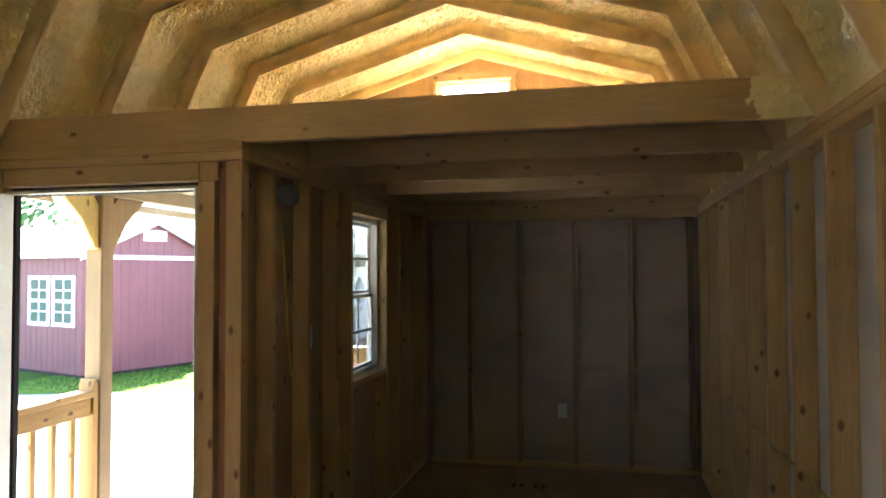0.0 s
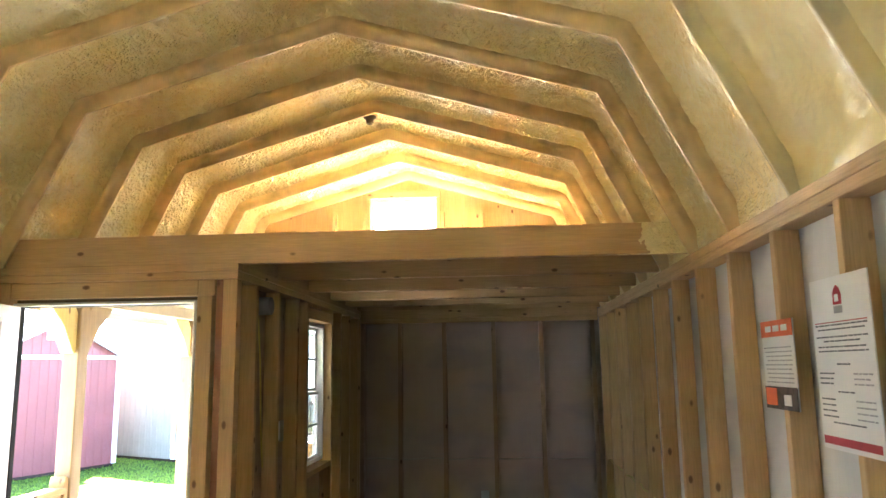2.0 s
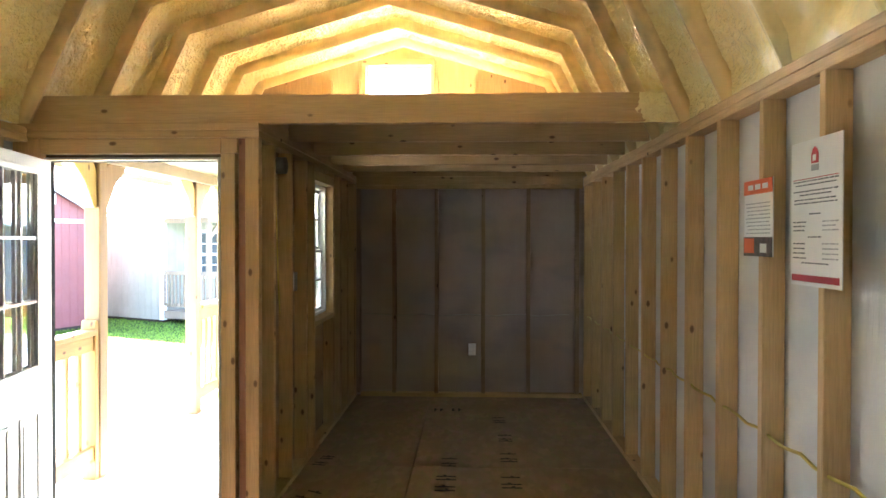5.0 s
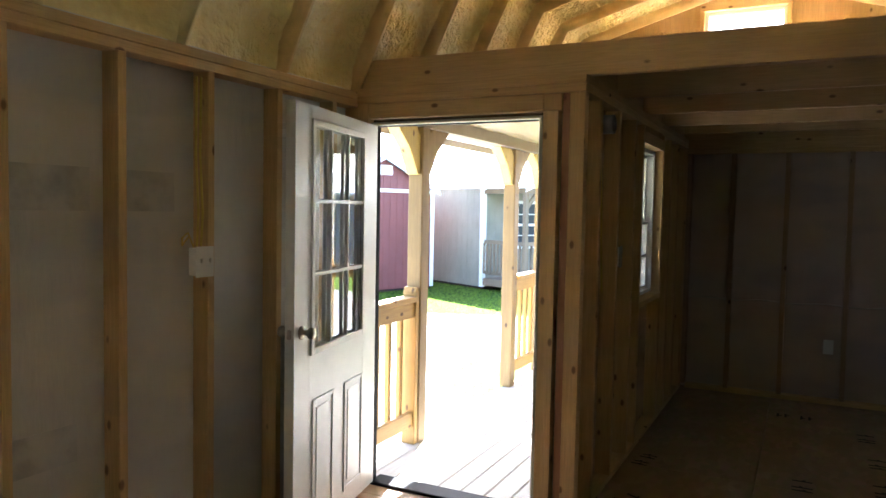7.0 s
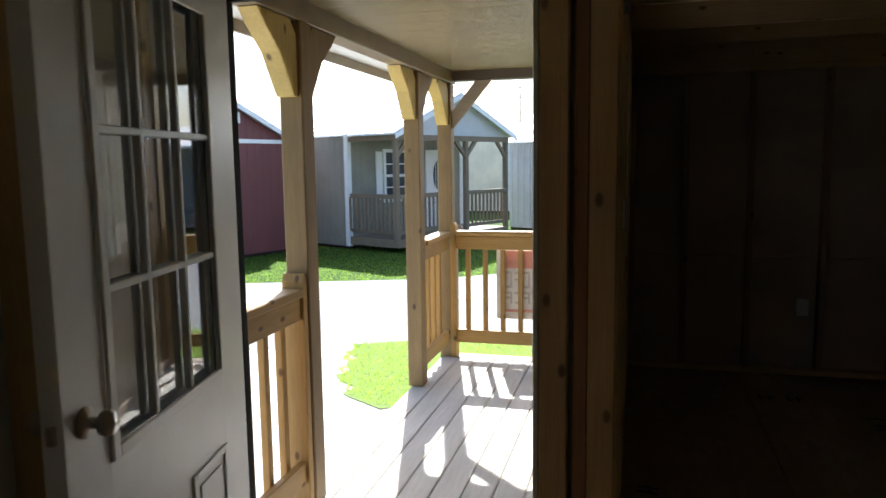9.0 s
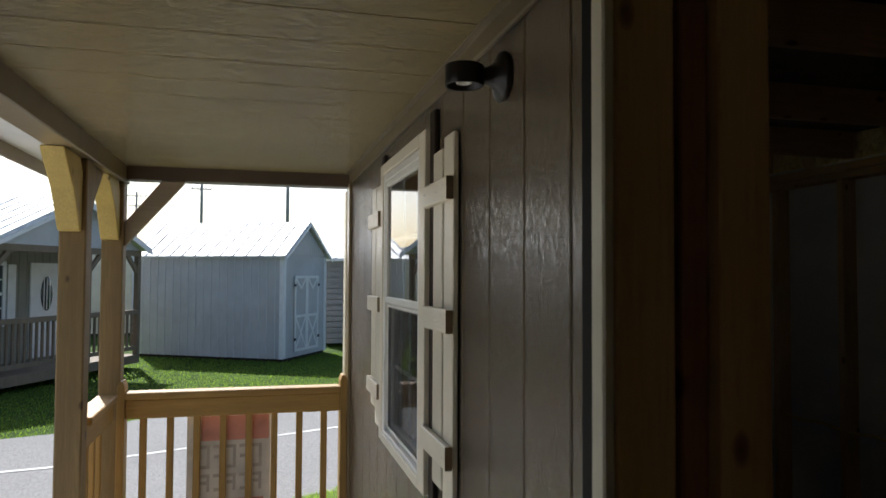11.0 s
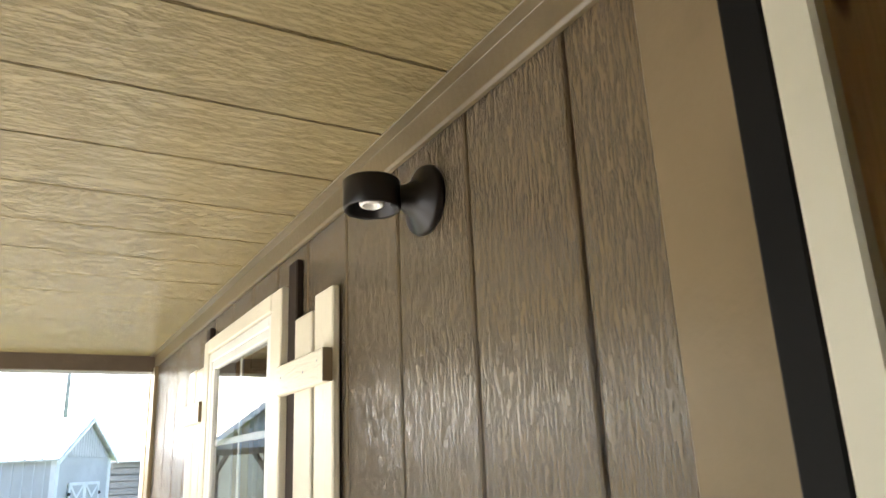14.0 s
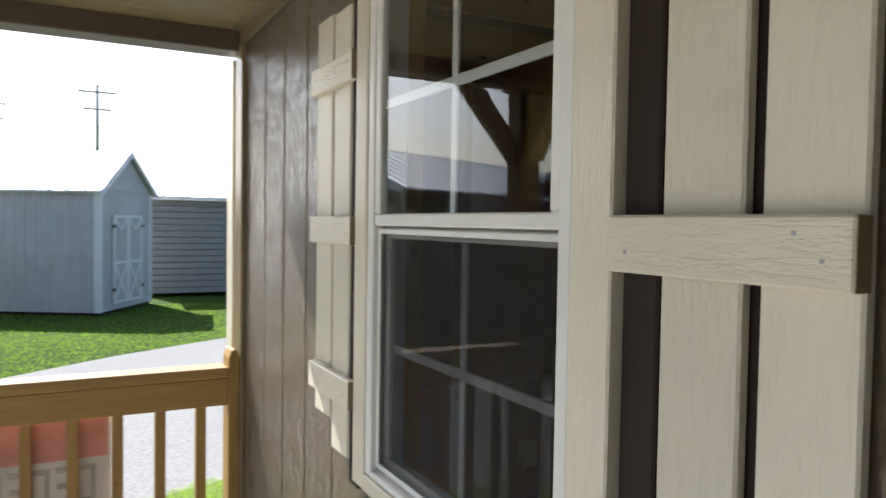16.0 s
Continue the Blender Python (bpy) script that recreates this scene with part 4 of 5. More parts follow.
# ---- room fittings ----
sw = thing("light_switch", (XL, -1.203, 1.334), "white double light switch box on a stud", "switch")
bx("box", (-0.004, 0.040), (-0.046, 0.046), (-0.058, 0.058), plastic_white, sw, "", 0.005)
bx("plate", (0.041, 0.046), (-0.050, 0.050), (-0.064, 0.064), plastic_white, sw, "", 0.003)
for y in (-0.024, 0.024):
    bx("toggle", (0.047, 0.060), (y - 0.005, y + 0.005), (-0.004, 0.014), plastic_white, sw, "", 0.002)
for d in (-0.012, 0.012):
    tube("cable", [(-0.02, d + 0.03, 0.06), (-0.01, d + 0.03, 0.2), (-0.03, d + 0.035, 0.45), (-0.02, d + 0.03, 0.77)], 0.005, cable_yellow, sw)
tube("cable_loop", [(-0.02, 0.0, 0.06), (0.0, -0.05, 0.12), (0.02, -0.10, 0.10), (0.01, -0.09, 0.07), (-0.03, -0.02, 0.10)], 0.004, cable_yellow, sw)

out = thing("outlet", (1.176, SB, 0.481), "white outlet box between two studs", "outlet")
bx("box", (-0.030, 0.030), (-0.060, -0.002), (-0.052, 0.052), plastic_white, out, "", 0.004)
bx("plate", (-0.038, 0.038), (-0.066, -0.061), (-0.060, 0.060), plastic_white, out, "", 0.003)
box2 = thing("junction_box", (-0.02, 0.505, 2.05), "round junction box on the partition stud", "junction box")
lathe("box", [(0.0, -0.04), (0.052, -0.04), (0.052, 0.035), (0.046, 0.038), (0.044, 0.0), (0.0, 0.0)], plain("grey_plastic", (0.30, 0.30, 0.31), 0.5), box2, axis="x")
lathe("knockout", [(0.0, 0.0), (0.018, 0.0), (0.018, 0.012), (0.0, 0.014)], black_metal, box2, axis="x")
sw2 = thing("switch_box", (-0.03, 0.783, 1.315), "narrow switch box beside a partition stud", "switch box")
bx("box", (-0.04, 0.035), (-0.028, 0.028), (-0.055, 0.055), plastic_white, sw2, "", 0.004)
bx("plate", (0.036, 0.041), (-0.034, 0.034), (-0.062, 0.062), plain("steel_plate", (0.35, 0.33, 0.30), 0.35, 0.8), sw2)

cab = thing("cable", (XR + 0.03, 0, 0.835), "yellow electric cable threaded through the wall studs", "cable")
pts = []
yy = -4.9
k = 0
while yy < 3.30:
    pts.append((0.006 * math.sin(k * 1.9) - 0.012 * (k % 3 == 1), yy, 0.006 * math.cos(k * 2.3)))
    yy += 0.1175
    k += 1
tube("strand", pts, 0.0065, cable_yellow, cab)
cab2 = thing("cable", (0, YB + 0.03, 0.83), "pale electric cable run along the end wall", "cable")
tube("strand", [(0.05 + 0.1 * i, 0.004 * math.sin(i * 2.1), 0.008 * math.sin(i * 1.3)) for i in range(22)], 0.006, plain("cable_pale", (0.45, 0.40, 0.33), 0.5), cab2)
cab3 = thing("cable", (XP + 0.05, 0, 0), "pale electric cable down the partition bay", "cable")
tube("strand", [(0.0, 0.50, 1.98), (0.01, 0.53, 1.7), (0.005, 0.58, 1.35), (0.0, 0.64, 1.12)], 0.005, cable_yellow, cab3)

# foam-coated lamp holder at the ridge
rl = thing("lamp_holder", (0.433, 1.411, 3.535), "bare lamp holder caked in foam at the ridge", "lamp holder")
lathe("box", [(0.0, 0.05), (0.060, 0.05), (0.062, -0.005), (0.055, -0.018), (0.0, -0.020)], rafter_coat, rl, "foam coated round box")
lathe("holder", [(0.0, -0.018), (0.050, -0.020), (0.048, -0.032), (0.028, -0.045), (0.026, -0.075), (0.020, -0.078), (0.019, -0.05), (0.0, -0.05)], plain("soiled_porcelain", (0.30, 0.24, 0.16), 0.4), rl, "soiled porcelain socket")


def word_line(parent, y0, y1, z, h, mat, seed):
    """One unreadable line of print: short strokes with gaps between them."""
    r = random.Random(seed)
    y = y1
    while y > y0 + 0.008:
        w = min(r.uniform(0.010, 0.034), y - y0)
        bx("print_bar", (-0.0062, -0.005), (y - w, y), (z, z + h), mat, parent, "", 0.0)
        y -= w + r.uniform(0.004, 0.009)


def notice(name, y0, y1, z0, z1, label):
    n = thing(name, (XR - 0.004, (y0 + y1) / 2, z0), label, "notice")
    return n, (y1 - y0) / 2, z1 - z0


n1, hw1, h1 = notice("leaflet", -1.224, -0.947, 1.527, 1.825, "orange headed white leaflet pinned to a stud")
bx("sheet", (-0.004, 0.0), (-hw1, hw1), (0, h1), paper, n1, "", 0.0)
bx("header", (-0.0065, -0.005), (-hw1, hw1), (h1 - 0.055, h1), orange_ink, n1, "orange header", 0.0)
for k in range(3):
    bx("header_bar", (-0.0085, -0.007), (-0.10 + 0.07 * k, -0.05 + 0.07 * k), (h1 - 0.038, h1 - 0.018), paper, n1, "", 0.0)
bx("photo", (-0.0065, -0.005), (-hw1, hw1), (0, 0.075), photo_dark, n1, "dark photograph", 0.0)
bx("photo_patch", (-0.0085, -0.007), (0.03, hw1 - 0.01), (0.012, 0.07), orange_ink, n1, "", 0.0)
bx("photo_patch", (-0.0085, -0.007), (-0.09, -0.03), (0.015, 0.05), paper, n1, "", 0.0)
for k in range(9):
    ins = 0.02 + 0.03 * ((k * 7) % 4) / 4
    word_line(n1, -hw1 + 0.02, hw1 - ins, 0.088 + 0.0145 * k, 0.004, ink_soft, k)

n2, hw2, h2 = notice("price_sheet", -1.725, -1.379, 1.438, 1.920, "white price sheet with red emblem on the studs")
bx("sheet", (-0.004, 0.0), (-hw2, hw2), (0, h2), paper, n2, "", 0.0)
prism("emblem", [(0.024, 0.402), (0.024, 0.432), (0.014, 0.448), (0.0, 0.456), (-0.014, 0.448), (-0.024, 0.432), (-0.024, 0.402)], "x", -0.0065, -0.005, red_ink, n2, "red house-shaped emblem")
bx("emblem_bar", (-0.0085, -0.007), (-0.010, 0.010), (0.410, 0.430), paper, n2, "", 0.0)
bx("emblem_bar", (-0.0065, -0.005), (-0.024, 0.024), (0.378, 0.398), ink_soft, n2, "", 0.0)
bx("red_rule", (-0.0065, -0.005), (-hw2 + 0.02, hw2 - 0.02), (0.3535, 0.3560), red_ink, n2, "", 0.0)
bx("red_band", (-0.0065, -0.005), (-hw2 + 0.012, hw2 - 0.012), (0.014, 0.036), red_ink, n2, "", 0.0)
rows = [(0.345, 1.0), (0.333, 0.9), (0.312, 1.0), (0.300, 0.7), (0.284, 0.95), (0.272, 0.95), (0.236, 0.25), (0.210, 0.8), (0.196, 0.8), (0.182, 0.8), (0.160, 0.3), (0.138, 0.75), (0.122, 0.75), (0.106, 0.75), (0.090, 0.75), (0.074, 0.6)]
for z, f in rows:
    w = hw2 * 0.88
    if f == 0.75 or f == 0.8:
        word_line(n2, 0.06, w, z, 0.0042, ink, int(z * 1000))
        word_line(n2, -w, -w + 0.10, z, 0.0042, ink_soft, int(z * 1000) + 1)
    else:
        word_line(n2, -w * f, w * f, z, 0.0042, ink, int(z * 1000) + 2)

# printed marks on the house wrap and stencil marks on the floor
for y0, y1, z0, z1 in ((-1.96, -1.64, 1.54, 1.70), (-1.50, -1.24, 1.54, 1.70), (-1.96, -1.70, 0.62, 0.76)):
    bx("print_bar", (SL - 0.0028, SL - 0.0012), (y0, y1), (z0, z1), wrap_print, wall_left, "", 0.0)
for cx, cy, n, sc, turn in ((1.01, 1.22, 4, 0.9, 90), (1.00, 0.78, 5, 1.1, 90), (1.01, 0.33, 7, 1.0, 90), (1.02, -0.35, 7, 1.0, 90), (1.41, 2.45, 4, 0.9, 90), (1.44, 1.87, 4, 0.9, 90), (1.44, 1.35, 4, 1.0, 90), (1.43, 0.81, 4, 1.1, 90), (1.45, 0.34, 4, 0.9, 90), (0.11, 1.22, 5, 0.8, 80), (0.15, 0.50, 4, 0.9, 60), (0.96, 2.80, 5, 0.9, 0), (1.6, -0.7, 4, 0.8, 90)):
    st = thing("stencil_mark", (cx, cy, 0.0), "dark stencil marks printed on the floor boards", "stencil mark", "floor stencils", "", turn)
    for k in range(n):
        x = (k - n / 2) * 0.062 * sc
        if k % 4 == 2:
            continue
        bx("mark", (x, x + 0.020 * sc), (-0.06 * sc, 0.06 * sc), (0.0005, 0.0015), floor_ink, st, "", 0.0)
        bx("mark", (x + 0.014 * sc, x + 0.04 * sc), (0.02 * sc * (k % 3 - 1), 0.02 * sc * (k % 3)), (0.0005, 0.0015), floor_ink, st, "", 0.0)

# ---- outdoors ----
def flat(name, pts, z, mat, label):
    return tagged(new(name, mesh_from(name, [(x, y, z) for x, y in pts], [tuple(range(len(pts)))], mat)), label, "", "", "structure")


flat("ground", [(-900, -900), (900, -900), (900, 900), (-900, 900)], GROUND, lawn, "mown green lawn")
NEAR_EDGE = [(-40, -9.0), (-8, 2.4), (-2.75, 4.72), (0.1, 5.83), (30, 19.0)]
FAR_EDGE = [(-40, -1.0), (-12, 5.9), (-5.7, 8.04), (-3.03, 8.93), (-0.04, 11.3), (1.6, 12.3), (30, 27.0)]
flat("road", NEAR_EDGE + FAR_EDGE[::-1], GROUND + 0.012, asphalt, "worn grey asphalt lane")
GRASS_EDGE = [(-1.45, 2.92), (-1.75, 2.98), (-2.05, 3.06), (-2.3, 3.4), (-2.55, 3.9), (-2.75, 4.72)]


def ragged(pts, wobble, step=0.09):
    """The same line with many short legs that stray to either side."""
    out = []
    for (ax, ay), (bx_, by) in zip(pts, pts[1:]):
        n = max(1, int(math.hypot(bx_ - ax, by - ay) / step))
        for k in range(n):
            x, y = ax + (bx_ - ax) * k / n, ay + (by - ay) * k / n
            q = Vector((x * 4.0, y * 4.0, 0.3))
            out.append((x + wobble * noise.noise(q), y + wobble * noise.noise(q + Vector((7, 3, 0)))))
    return out + [pts[-1]]


RAGGED = ragged(GRASS_EDGE, 0.22)
flat("gravel_path", [(-30, -14), (-2.0, -3.0), (-1.5, 0.2), (-1.45, 3.2), (-2.3, 4.0), (-2.75, 4.72), (-8, 2.4), (-40, -9.0)], GROUND + 0.008, gravel, "pale gravel yard beside the porch")
flat("road_line", [(-9, 5.55), (-3.3, 7.10), (-2.64, 7.22), (0.6, 8.6), (0.6, 8.67), (-2.64, 7.29), (-3.3, 7.17), (-9, 5.62)], GROUND + 0.018, line_paint, "faded pale line on the asphalt")
flat("verge", RAGGED[::-1] + [(1.6, 2.92), (1.6, 6.5)] + ragged([(1.6, 6.5), (0.1, 5.83), (-2.75, 4.72)], 0.10)[1:-1], GROUND + 0.015, verge, "sunlit grass verge beside the cabin")
rng = random.Random(4)


def grass_patch(name, inside, n, x0, x1, y0, y1, hi, w=0.004, mat=blade_green):
    verts, faces = [], []
    while len(faces) < n:
        x, y = rng.uniform(x0, x1), rng.uniform(y0, y1)
        if not inside(x, y):
            continue
        a = rng.uniform(0, math.tau)
        h = hi * rng.uniform(0.5, 1.0)
        b = len(verts)
        dx, dy = math.cos(a), math.sin(a)
        verts += [(x - dx * w, y - dy * w, GROUND), (x + dx * w, y + dy * w, GROUND), (x + rng.uniform(-.4, .4) * h, y + rng.uniform(-.4, .4) * h, GROUND + h)]
        faces.append((b, b + 1, b + 2))
    g = new(name, mesh_from(name, verts, faces, mat))
    return tagged(g, "short bright green grass blades", "grass", "", "stuff")


def near_verge(x, y):
    w = 0.16 * noise.noise(Vector((x * 3, y * 3, 0)))
    left = np.interp(y, [2.92, 3.06, 3.4, 3.9, 4.72], [-1.45, -2.05, -2.3, -2.55, -2.75])
    return x > left + w and y < np.interp(x, *zip(*NEAR_EDGE)) + w


def far_lawn(x, y):
    return y > np.interp(x, *zip(*FAR_EDGE)) + 0.12 * noise.noise(Vector((x * 2, y, 0)))


grass_patch("grass", near_verge, 46000, -3.0, 1.6, 2.85, 6.4, 0.055)
grass_patch("grass", far_lawn, 42000, -9.0, 6.0, 7.0, 17.5, 0.032, 0.010, blade_far)


def window_unit(parent, x, z, w, h, cols, rws, name="window"):
    """A trimmed window on a wall face at local y = 0, facing -y."""
    wn_ = new(name)
    wn_.parent = parent
    wn_.location = (x, 0, z)
    bx("pane", (-w / 2, w / 2), (-0.012, 0.0), (0, h), pane_dark, wn_, "", 0.0)
    t = 0.075
    for a in ((-w / 2 - t, -w / 2, -t, h + t), (w / 2, w / 2 + t, -t, h + t), (-w / 2, w / 2, -t, 0), (-w / 2, w / 2, h, h + t)):
        bx("frame", (a[0], a[1]), (-0.03, 0.0), (a[2], a[3]), white_trim, wn_, "", 0.0)
    for k in range(1, cols):
        c = -w / 2 + w * k / cols
        bx("muntin", (c - 0.012, c + 0.012), (-0.02, -0.013), (0, h), white_trim, wn_, "", 0.0)
    for k in range(1, rws):
        c = h * k / rws
        bx("muntin", (-w / 2, w / 2), (-0.021, -0.0125), (c - (0.03 if k * 2 == rws else 0.012), c + (0.03 if k * 2 == rws else 0.012)), white_trim, wn_, "", 0.0)
    return wn_


def gable_building(name, corner, yaw, width, length, eave, apex, mat, roof_mat, label, category, pitch=0.2, overhang=0.12):
    """Near corner at local (0, 0); local x runs along the gable face, local y along the length behind it."""
    b = thing(name, (*corner, GROUND + 0.06), label, category, "", "", yaw)
    e, a = eave - GROUND - 0.06, apex - GROUND - 0.06
    gf = grooved("gable_wall", width, e, pitch, mat, b, top=lambda x: e + (a - e) * (1 - abs(x - width / 2) / (width / 2)))
    gb = grooved("gable_wall", width, e, pitch, mat, b, top=lambda x: e + (a - e) * (1 - abs(x - width / 2) / (width / 2)))
    gb.location, gb.rotation_euler = (width, length, 0), (0, 0, math.pi)
    w1 = grooved("side_wall", length, e, pitch, mat, b)
    w1.location, w1.rotation_euler = (0, length, 0), (0, 0, -math.pi / 2)
    w2 = grooved("side_wall", length, e, pitch, mat, b)
    w2.location, w2.rotation_euler = (width, 0, 0), (0, 0, math.pi / 2)
    bx("skirt", (0.02, width - 0.02), (0.02, length - 0.02), (-0.08, 0.0), brown_trim, b)
    o = overhang
    s = (a - e) / (width / 2)
    for side in (0, 1):
        px = [(-o, e - o * s + 0.03), (width / 2, a + 0.03), (width / 2, a + 0.075), (-o, e - o * s + 0.07)]
        if side:
            px = [(width - x, z) for x, z in px]
        prism("roof", px, "y", -o, length + o, roof_mat, b)
        # standing ribs
        n = int(length / 0.3)
        for k in range(0, n + 1):
            yy = -o + 0.02 + k * (length + 2 * o - 0.04) / n
            pr = [(px[3][0], px[3][1]), (px[2][0], px[2][1]), (px[2][0], px[2][1] + 0.02), (px[3][0], px[3][1] + 0.02)]
            prism("roof_rib", pr, "y", yy - 0.012, yy + 0.012, roof_mat, b)
        pf = [(px[0][0], px[0][1] - 0.06), (px[1][0], px[1][1] - 0.06), (px[1][0], px[1][1] - 0.002), (px[0][0], px[0][1] - 0.002)]
        prism("barge_board", pf, "y", -o - 0.02, -o, white_trim, b)
    for x0, x1, y0, y1 in ((-0.02, 0.09, -0.02, 0.0), (width - 0.09, width + 0.02, -0.02, 0.0), (-0.02, 0.0, 0.0, 0.09), (width, width + 0.02, 0.0, 0.09)):
        bx("corner_trim", (x0, x1), (y0, y1), (0, e), white_trim if category in ("cabin", "shed") or (category == "barn" and x0 > 1) else mat, b, "", 0.0)
    return b, e, a


# red shed: gable face towards the lane
red, re_, ra_ = gable_building("red_shed", (-8.19, 9.13), 70.0, 3.15, 6.0, 2.0, 2.72, barn_red, roof_metal, "barn red board shed with white trim", "barn")
bx("band", (0, 3.15), (-0.022, -0.001), (re_ - 0.05, re_ + 0.03), white_trim, red, "white band board")
bx("vent", (1.30, 1.85), (-0.03, -0.001), (re_ + 0.34, re_ + 0.56), white_trim, red, "white gable vent")
for d in (0.62, 1.50):
    w = window_unit(red, 0, 1.05, 0.62, 0.85, 2, 4)
    w.location, w.rotation_euler = (0, d, 0.98), (0, 0, -math.pi / 2)

# slate shed with a barn door, across the lane
shed, se_, sa_ = gable_building("slate_shed", (-0.06, 15.79), 60.0, 2.20, 3.80, 2.05, 2.80, slate_grey, roof_metal, "slate grey garden shed with a metal roof", "shed", pitch=9.0)
sd = new("shed_door")
sd.parent = shed
sd.location = (1.10, -0.012, 0.12)
for s in (-1, 1):
    x0, x1 = sorted((0.0, s * 0.62))
    bx("leaf", (x0 + 0.004, x1 - 0.004), (-0.02, 0.0), (0, 1.75), slate_grey, sd, "", 0.0)
    for a0, a1, b0, b1 in ((x0, x0 + 0.06, 0, 1.75), (x1 - 0.06, x1, 0, 1.75), (x0 + 0.06, x1 - 0.06, 0, 0.06), (x0 + 0.06, x1 - 0.06, 1.69, 1.75), (x0 + 0.06, x1 - 0.06, 0.78, 0.84)):
        bx("white_rail", (a0, a1), (-0.035, -0.021), (b0, b1), white_trim, sd, "", 0.0)
    for p, q in (((x0 + 0.06, 0.06), (x1 - 0.06, 0.78)), ((x1 - 0.06, 0.06), (x0 + 0.06, 0.78)), ((x0 + 0.06, 1.69), ((x0 + x1) / 2, 1.45)), ((x1 - 0.06, 1.69), ((x0 + x1) / 2, 1.45))):
        d = Vector((q[0] - p[0], q[1] - p[1])).normalized()
        n = Vector((-d.y, d.x)) * 0.025
        prism("cross_brace", [(p[0] + n.x, p[1] + n.y), (p[0] - n.x, p[1] - n.y), (q[0] - n.x, q[1] - n.y), (q[0] + n.x, q[1] + n.y)], "y", -0.034, -0.0215, white_trim, sd)
    for z in (0.25, 1.5):
        bx("hinge", (s * 0.62 - 0.05, s * 0.62 + 0.05), (-0.042, -0.036), (z, z + 0.06), black_metal, sd, "", 0.0)
g2 = grooved("louvre", 2.06, 0.1, 0.103, slate_grey, shed, 0.02, 0.014, top=lambda x: 0.02 + 0.66 * (1 - abs(x - 1.03) / 1.03))
g2.location = (0.07, -0.02, se_ + 0.02)

for k in range(1, 19):
    bx("wall_rib", (-0.016, -0.001), (0.206 * k - 0.011, 0.206 * k + 0.011), (0.0, se_ - 0.06), shed_rib, shed, "", 0.0)

# grey cabin with a corner porch
CW, CP, CL = 3.87, 1.47, 8.0
cab_, ce_, ca_ = gable_building("grey_cabin", (-6.01, 12.60), 64.0, CW, CL, 2.12, 2.95, sage_grey, roof_metal, "sage grey cabin with a railed porch", "cabin")
bx("porch_floor", (0, CW), (-CP, -0.03), (0.05, 0.22), grey_wood, cab_, "weathered porch floor")
prism("porch_gable", [(0, ce_ - 0.02), (CW, ce_ - 0.02), (CW / 2, ca_)], "y", -CP, -CP + 0.05, slate_grey, cab_)
bx("porch_beam", (0, CW), (-CP - 0.01, -CP + 0.08), (ce_ - 0.14, ce_ - 0.022), grey_wood, cab_)
bx("porch_beam", (0, 0.09), (-CP + 0.09, -0.03), (ce_ - 0.14, ce_ - 0.022), grey_wood, cab_)
for sd_ in (0, 1):
    sl = (ca_ - ce_) / (CW / 2)
    px = [(-0.15, ce_ - 0.15 * sl + 0.03), (CW / 2, ca_ + 0.03), (CW / 2, ca_ + 0.075), (-0.15, ce_ - 0.15 * sl + 0.07)]
    if sd_:
        px = [(CW - x, z) for x, z in px]
    prism("porch_roof", px, "y", -CP - 0.15, -0.13, roof_metal, cab_)
    for k in range(6):
        yy = -CP - 0.13 + k * 0.29
        prism("roof_rib", [px[3], px[2], (px[2][0], px[2][1] + 0.02), (px[3][0], px[3][1] + 0.02)], "y", yy - 0.012, yy + 0.012, roof_metal, cab_)
    pf = [(px[0][0], px[0][1] - 0.08), (px[1][0], px[1][1] - 0.08), (px[1][0], px[1][1] - 0.002), (px[0][0], px[0][1] - 0.002)]
    prism("barge_board", pf, "y", -CP - 0.17, -CP - 0.15, white_trim, cab_)
for x in (0.05, 2.3, CW - 0.05):
    bx("porch_post", (x - 0.05, x + 0.05), (-CP, -CP + 0.1), (0.22, ce_ - 0.14), grey_wood, cab_)
    for s in (-1, 1):
        if 0 < x + s * 0.4 < CW:
            prism("post_brace", [(x + s * 0.05, ce_ - 0.50), (x + s * 0.05, ce_ - 0.38), (x + s * 0.28, ce_ - 0.14), (x + s * 0.40, ce_ - 0.14)], "y", -CP + 0.02, -CP + 0.08, grey_wood, cab_)
for x0, x1 in ((0.1, 1.55), (2.35, CW - 0.1)):
    bx("porch_rail", (x0, x1), (-CP, -CP + 0.09), (1.06, 1.15), grey_wood, cab_)
    bx("porch_rail", (x0, x1), (-CP + 0.02, -CP + 0.06), (0.32, 0.40), grey_wood, cab_)
    n = int((x1 - x0) / 0.13)
    for k in range(n):
        c = x0 + (x1 - x0) * (k + 0.5) / n
        bx("baluster", (c - 0.02, c + 0.02), (-CP + 0.065, -CP + 0.1), (0.34, 1.08), grey_wood, cab_, "", 0.0)
bx("porch_rail", (0.0, 0.09), (-CP + 0.11, -0.05), (1.06, 1.15), grey_wood, cab_)
bx("porch_rail", (0.02, 0.06), (-CP + 0.11, -0.05), (0.32, 0.40), grey_wood, cab_)
for k in range(11):
    c = -CP + 0.18 + k * 0.125
    bx("baluster", (-0.005, 0.03), (c - 0.02, c + 0.02), (0.34, 1.08), grey_wood, cab_, "", 0.0)
window_unit(cab_, 1.47, 0.98, 0.66, 1.06, 2, 4)
for x in (0.93, 2.01):
    bx("shutter", (x - 0.095, x + 0.095), (-0.035, -0.001), (0.98, 2.06), white_trim, cab_, "white shutter")
dr = new("cabin_door")
dr.parent = cab_
dr.location = (2.90, 0, 0.24)
bx("leaf", (-0.42, 0.42), (-0.03, -0.001), (0, 1.86), white_trim, dr, "", 0.0)
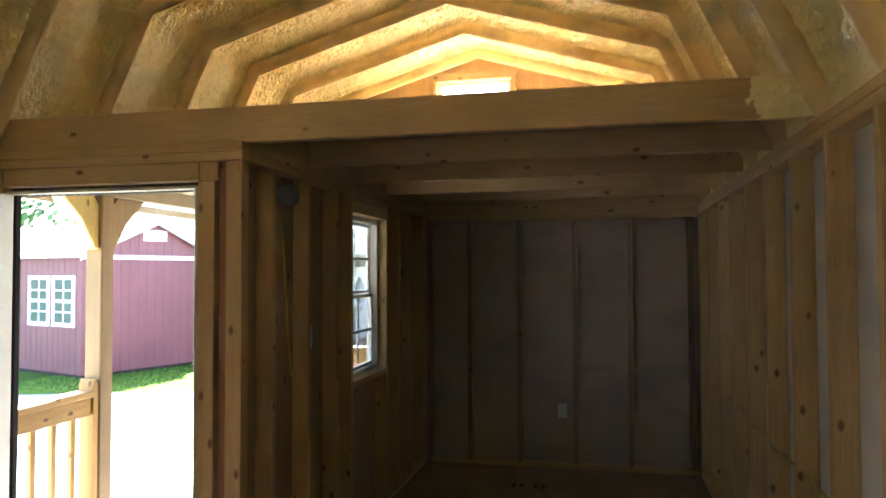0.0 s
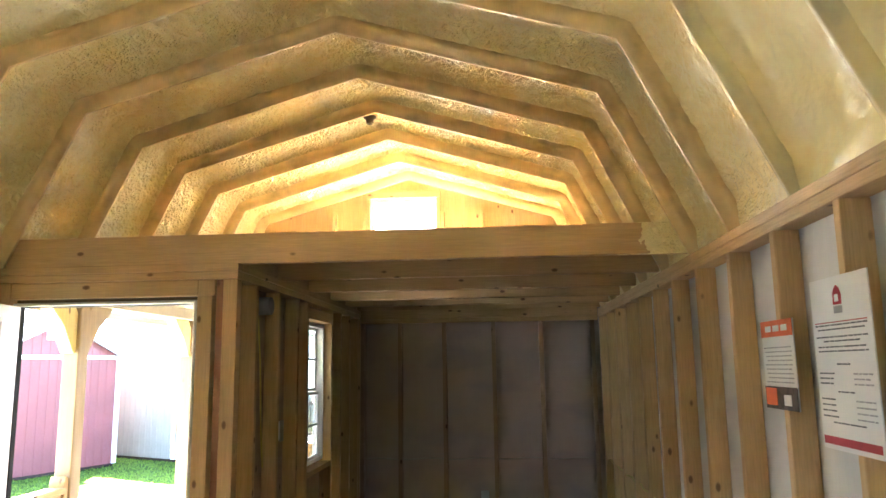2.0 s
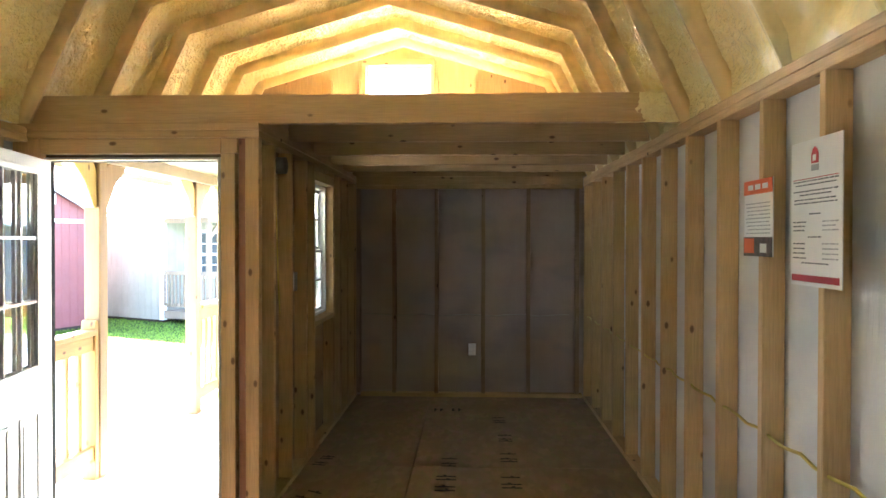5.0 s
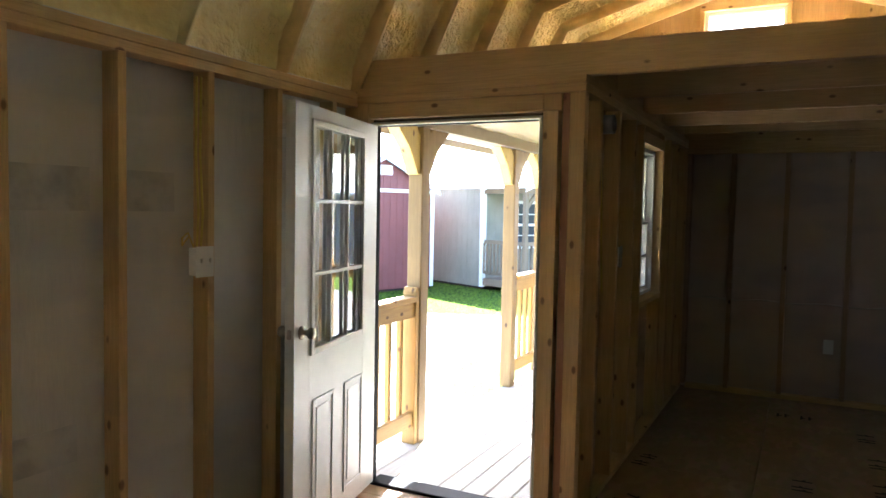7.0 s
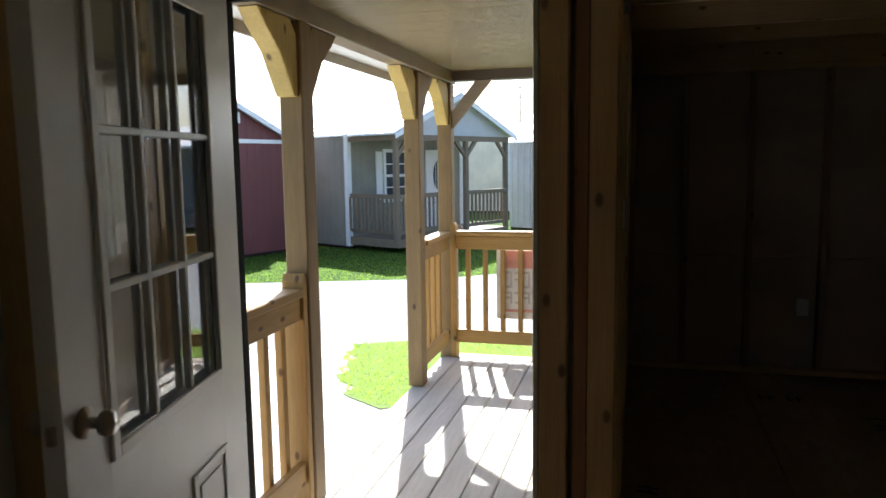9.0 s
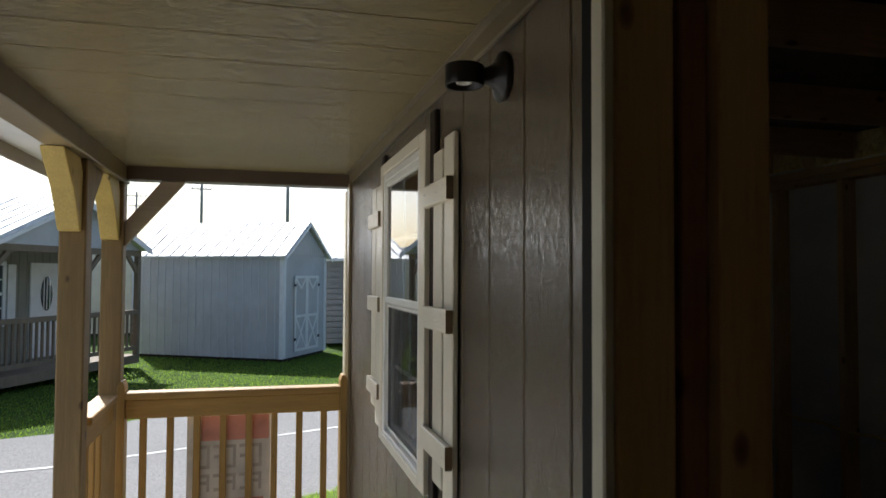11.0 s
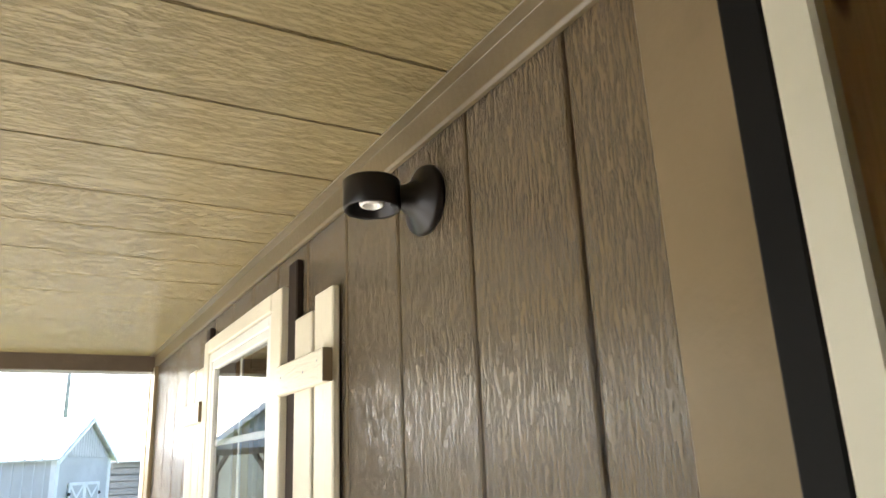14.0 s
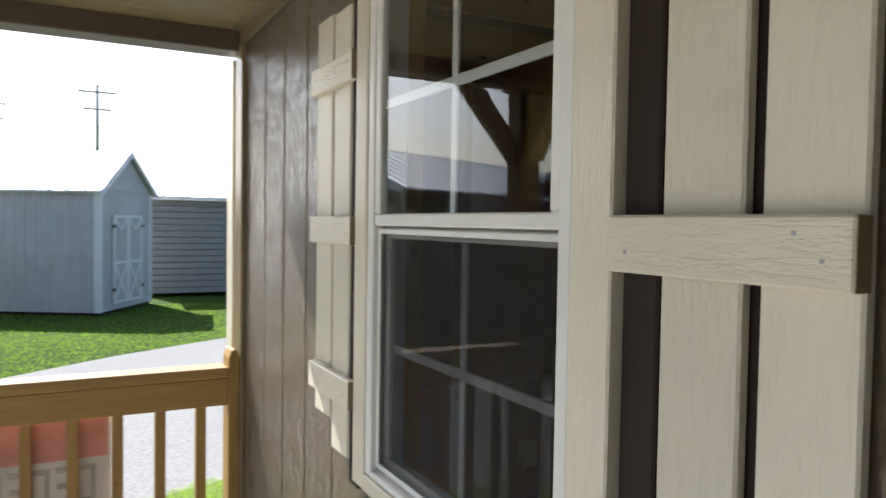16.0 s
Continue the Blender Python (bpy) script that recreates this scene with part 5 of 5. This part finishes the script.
lathe("oval_lite", [(0.0, -0.031), (0.20, -0.031), (0.20, -0.036), (0.0, -0.036)], pane_dark, dr, axis="y").scale = (0.8, 1, 1.7)
dr.children[-1].location = (0, 0, 1.25)
for k in (-1, 0, 1):
    bx("muntin", (k * 0.08 - 0.008, k * 0.08 + 0.008), (-0.043, -0.037), (0.93, 1.57), white_trim, dr, "", 0.0)

# pale low building beyond the cabin's porch
pale_, pe_, pa_ = gable_building("pale_barn", (-10.2, 24.0), 0.0, 5.8, 4.0, 2.45, 3.05, cream, roof_metal, "cream painted storage barn beyond the grey cabin", "barn", pitch=0.3)

# long metal-sided building behind the shed
mb = thing("metal_building", (1.15, 18.95, GROUND), "long low grey metal-sided building", "building")
for k in range(15):
    bx("siding_panel", (0, 12), (0.0, 0.3), (0.1 + 0.15 * k, 0.226 + 0.15 * k), metal_wall, mb, "", 0.0)
prism("roof", [(-0.3, 2.32), (4.5, 3.1), (4.5, 3.18), (-0.3, 2.40)], "x", -0.3, 12.3, roof_metal, mb)
bx("back", (0, 12), (0.07, 9.0), (0.1, 2.3), metal_wall, mb, "", 0.0)
for k in range(24):
    prism("roof_rib", [(-0.3, 2.40), (4.5, 3.18), (4.5, 3.215), (-0.3, 2.435)], "x", -0.28 + 0.53 * k, -0.24 + 0.53 * k, roof_metal, mb)

# power poles
for x, y, h in ((1.8, 62.0, 12.0), (-6.2, 76.0, 12.4), (-16.0, 100.0, 12.6)):
    p = thing("power_pole", (x, y, GROUND), "distant timber power pole with cross-arms", "power pole", "power poles")
    lathe("pole", [(0.19, 0), (0.12, h), (0.0, h + 0.02)], pole_grey, p, n=10)
    for z, w in ((h - 0.6, 1.3), (h - 1.9, 1.0)):
        bx("cross_arm", (-w, w), (-0.05, 0.05), (z, z + 0.11), pole_grey, p, "", 0.0)
        for k in (-0.9, -0.4, 0.4, 0.9):
            lathe("insulator", [(0.05, 0.13), (0.06, 0.2), (0.03, 0.28), (0.0, 0.29)], porcelain, p, at=(k * w, 0, z), n=8)

# tree behind the red shed
def tree(loc, h, spread, seed, name="tree"):
    r = random.Random(seed)
    t = thing(name, (*loc, GROUND), "leafy green broadleaf tree behind the sheds", "tree", "trees")
    bm = bmesh.new()

    def limb(a, b, ra, rb, n=7):
        d = (b - a).normalized()
        u = d.orthogonal().normalized()
        v = d.cross(u)
        rings = []
        for p, rad in ((a, ra), ((a + b) / 2 + Vector((r.uniform(-.1, .1), r.uniform(-.1, .1), 0)), (ra + rb) / 2), (b, rb)):
            rings.append([bm.verts.new(p + (u * math.cos(q) + v * math.sin(q)) * rad) for q in (math.tau * i / n for i in range(n))])
        for s, e in zip(rings, rings[1:]):
            for i in range(n):
                bm.faces.new((s[i], s[(i + 1) % n], e[(i + 1) % n], e[i]))
    top = Vector((0, 0, h * 0.45))
    limb(Vector((0, 0, 0)), top, h * 0.035, h * 0.022)
    tips = []
    for k in range(11):
        a = math.tau * k / 11 + r.uniform(-.3, .3)
        tip = Vector((math.cos(a) * spread * r.uniform(.4, 1), math.sin(a) * spread * r.uniform(.4, 1), h * r.uniform(.55, .95)))
        limb(top - Vector((0, 0, r.uniform(0, h * .12))), tip, h * 0.015, h * 0.004, 5)
        tips.append(tip)
    part("trunk", bm, bark, t)
    verts, faces = [], []
    for tip in tips:
        for _ in range(330):
            c = tip + Vector((r.gauss(0, spread * .26), r.gauss(0, spread * .26), r.gauss(0, h * .075)))
            n = Vector((r.gauss(0, 1), r.gauss(0, 1), r.gauss(0, 1))).normalized()
            u = n.orthogonal().normalized() * r.uniform(.10, .2)
            v = n.cross(u) * 0.6
            b = len(verts)
            verts += [tuple(c - u), tuple(c + v), tuple(c + u), tuple(c - v)]
            faces.append((b, b + 1, b + 2, b + 3))
    cr = new("crown", mesh_from("crown", verts, faces, leaf_green))
    cr.parent = t
    return t


tree((-16.5, 13.0), 7.5, 2.6, 1)
tree((-20.5, 16.0), 8.5, 3.0, 2)
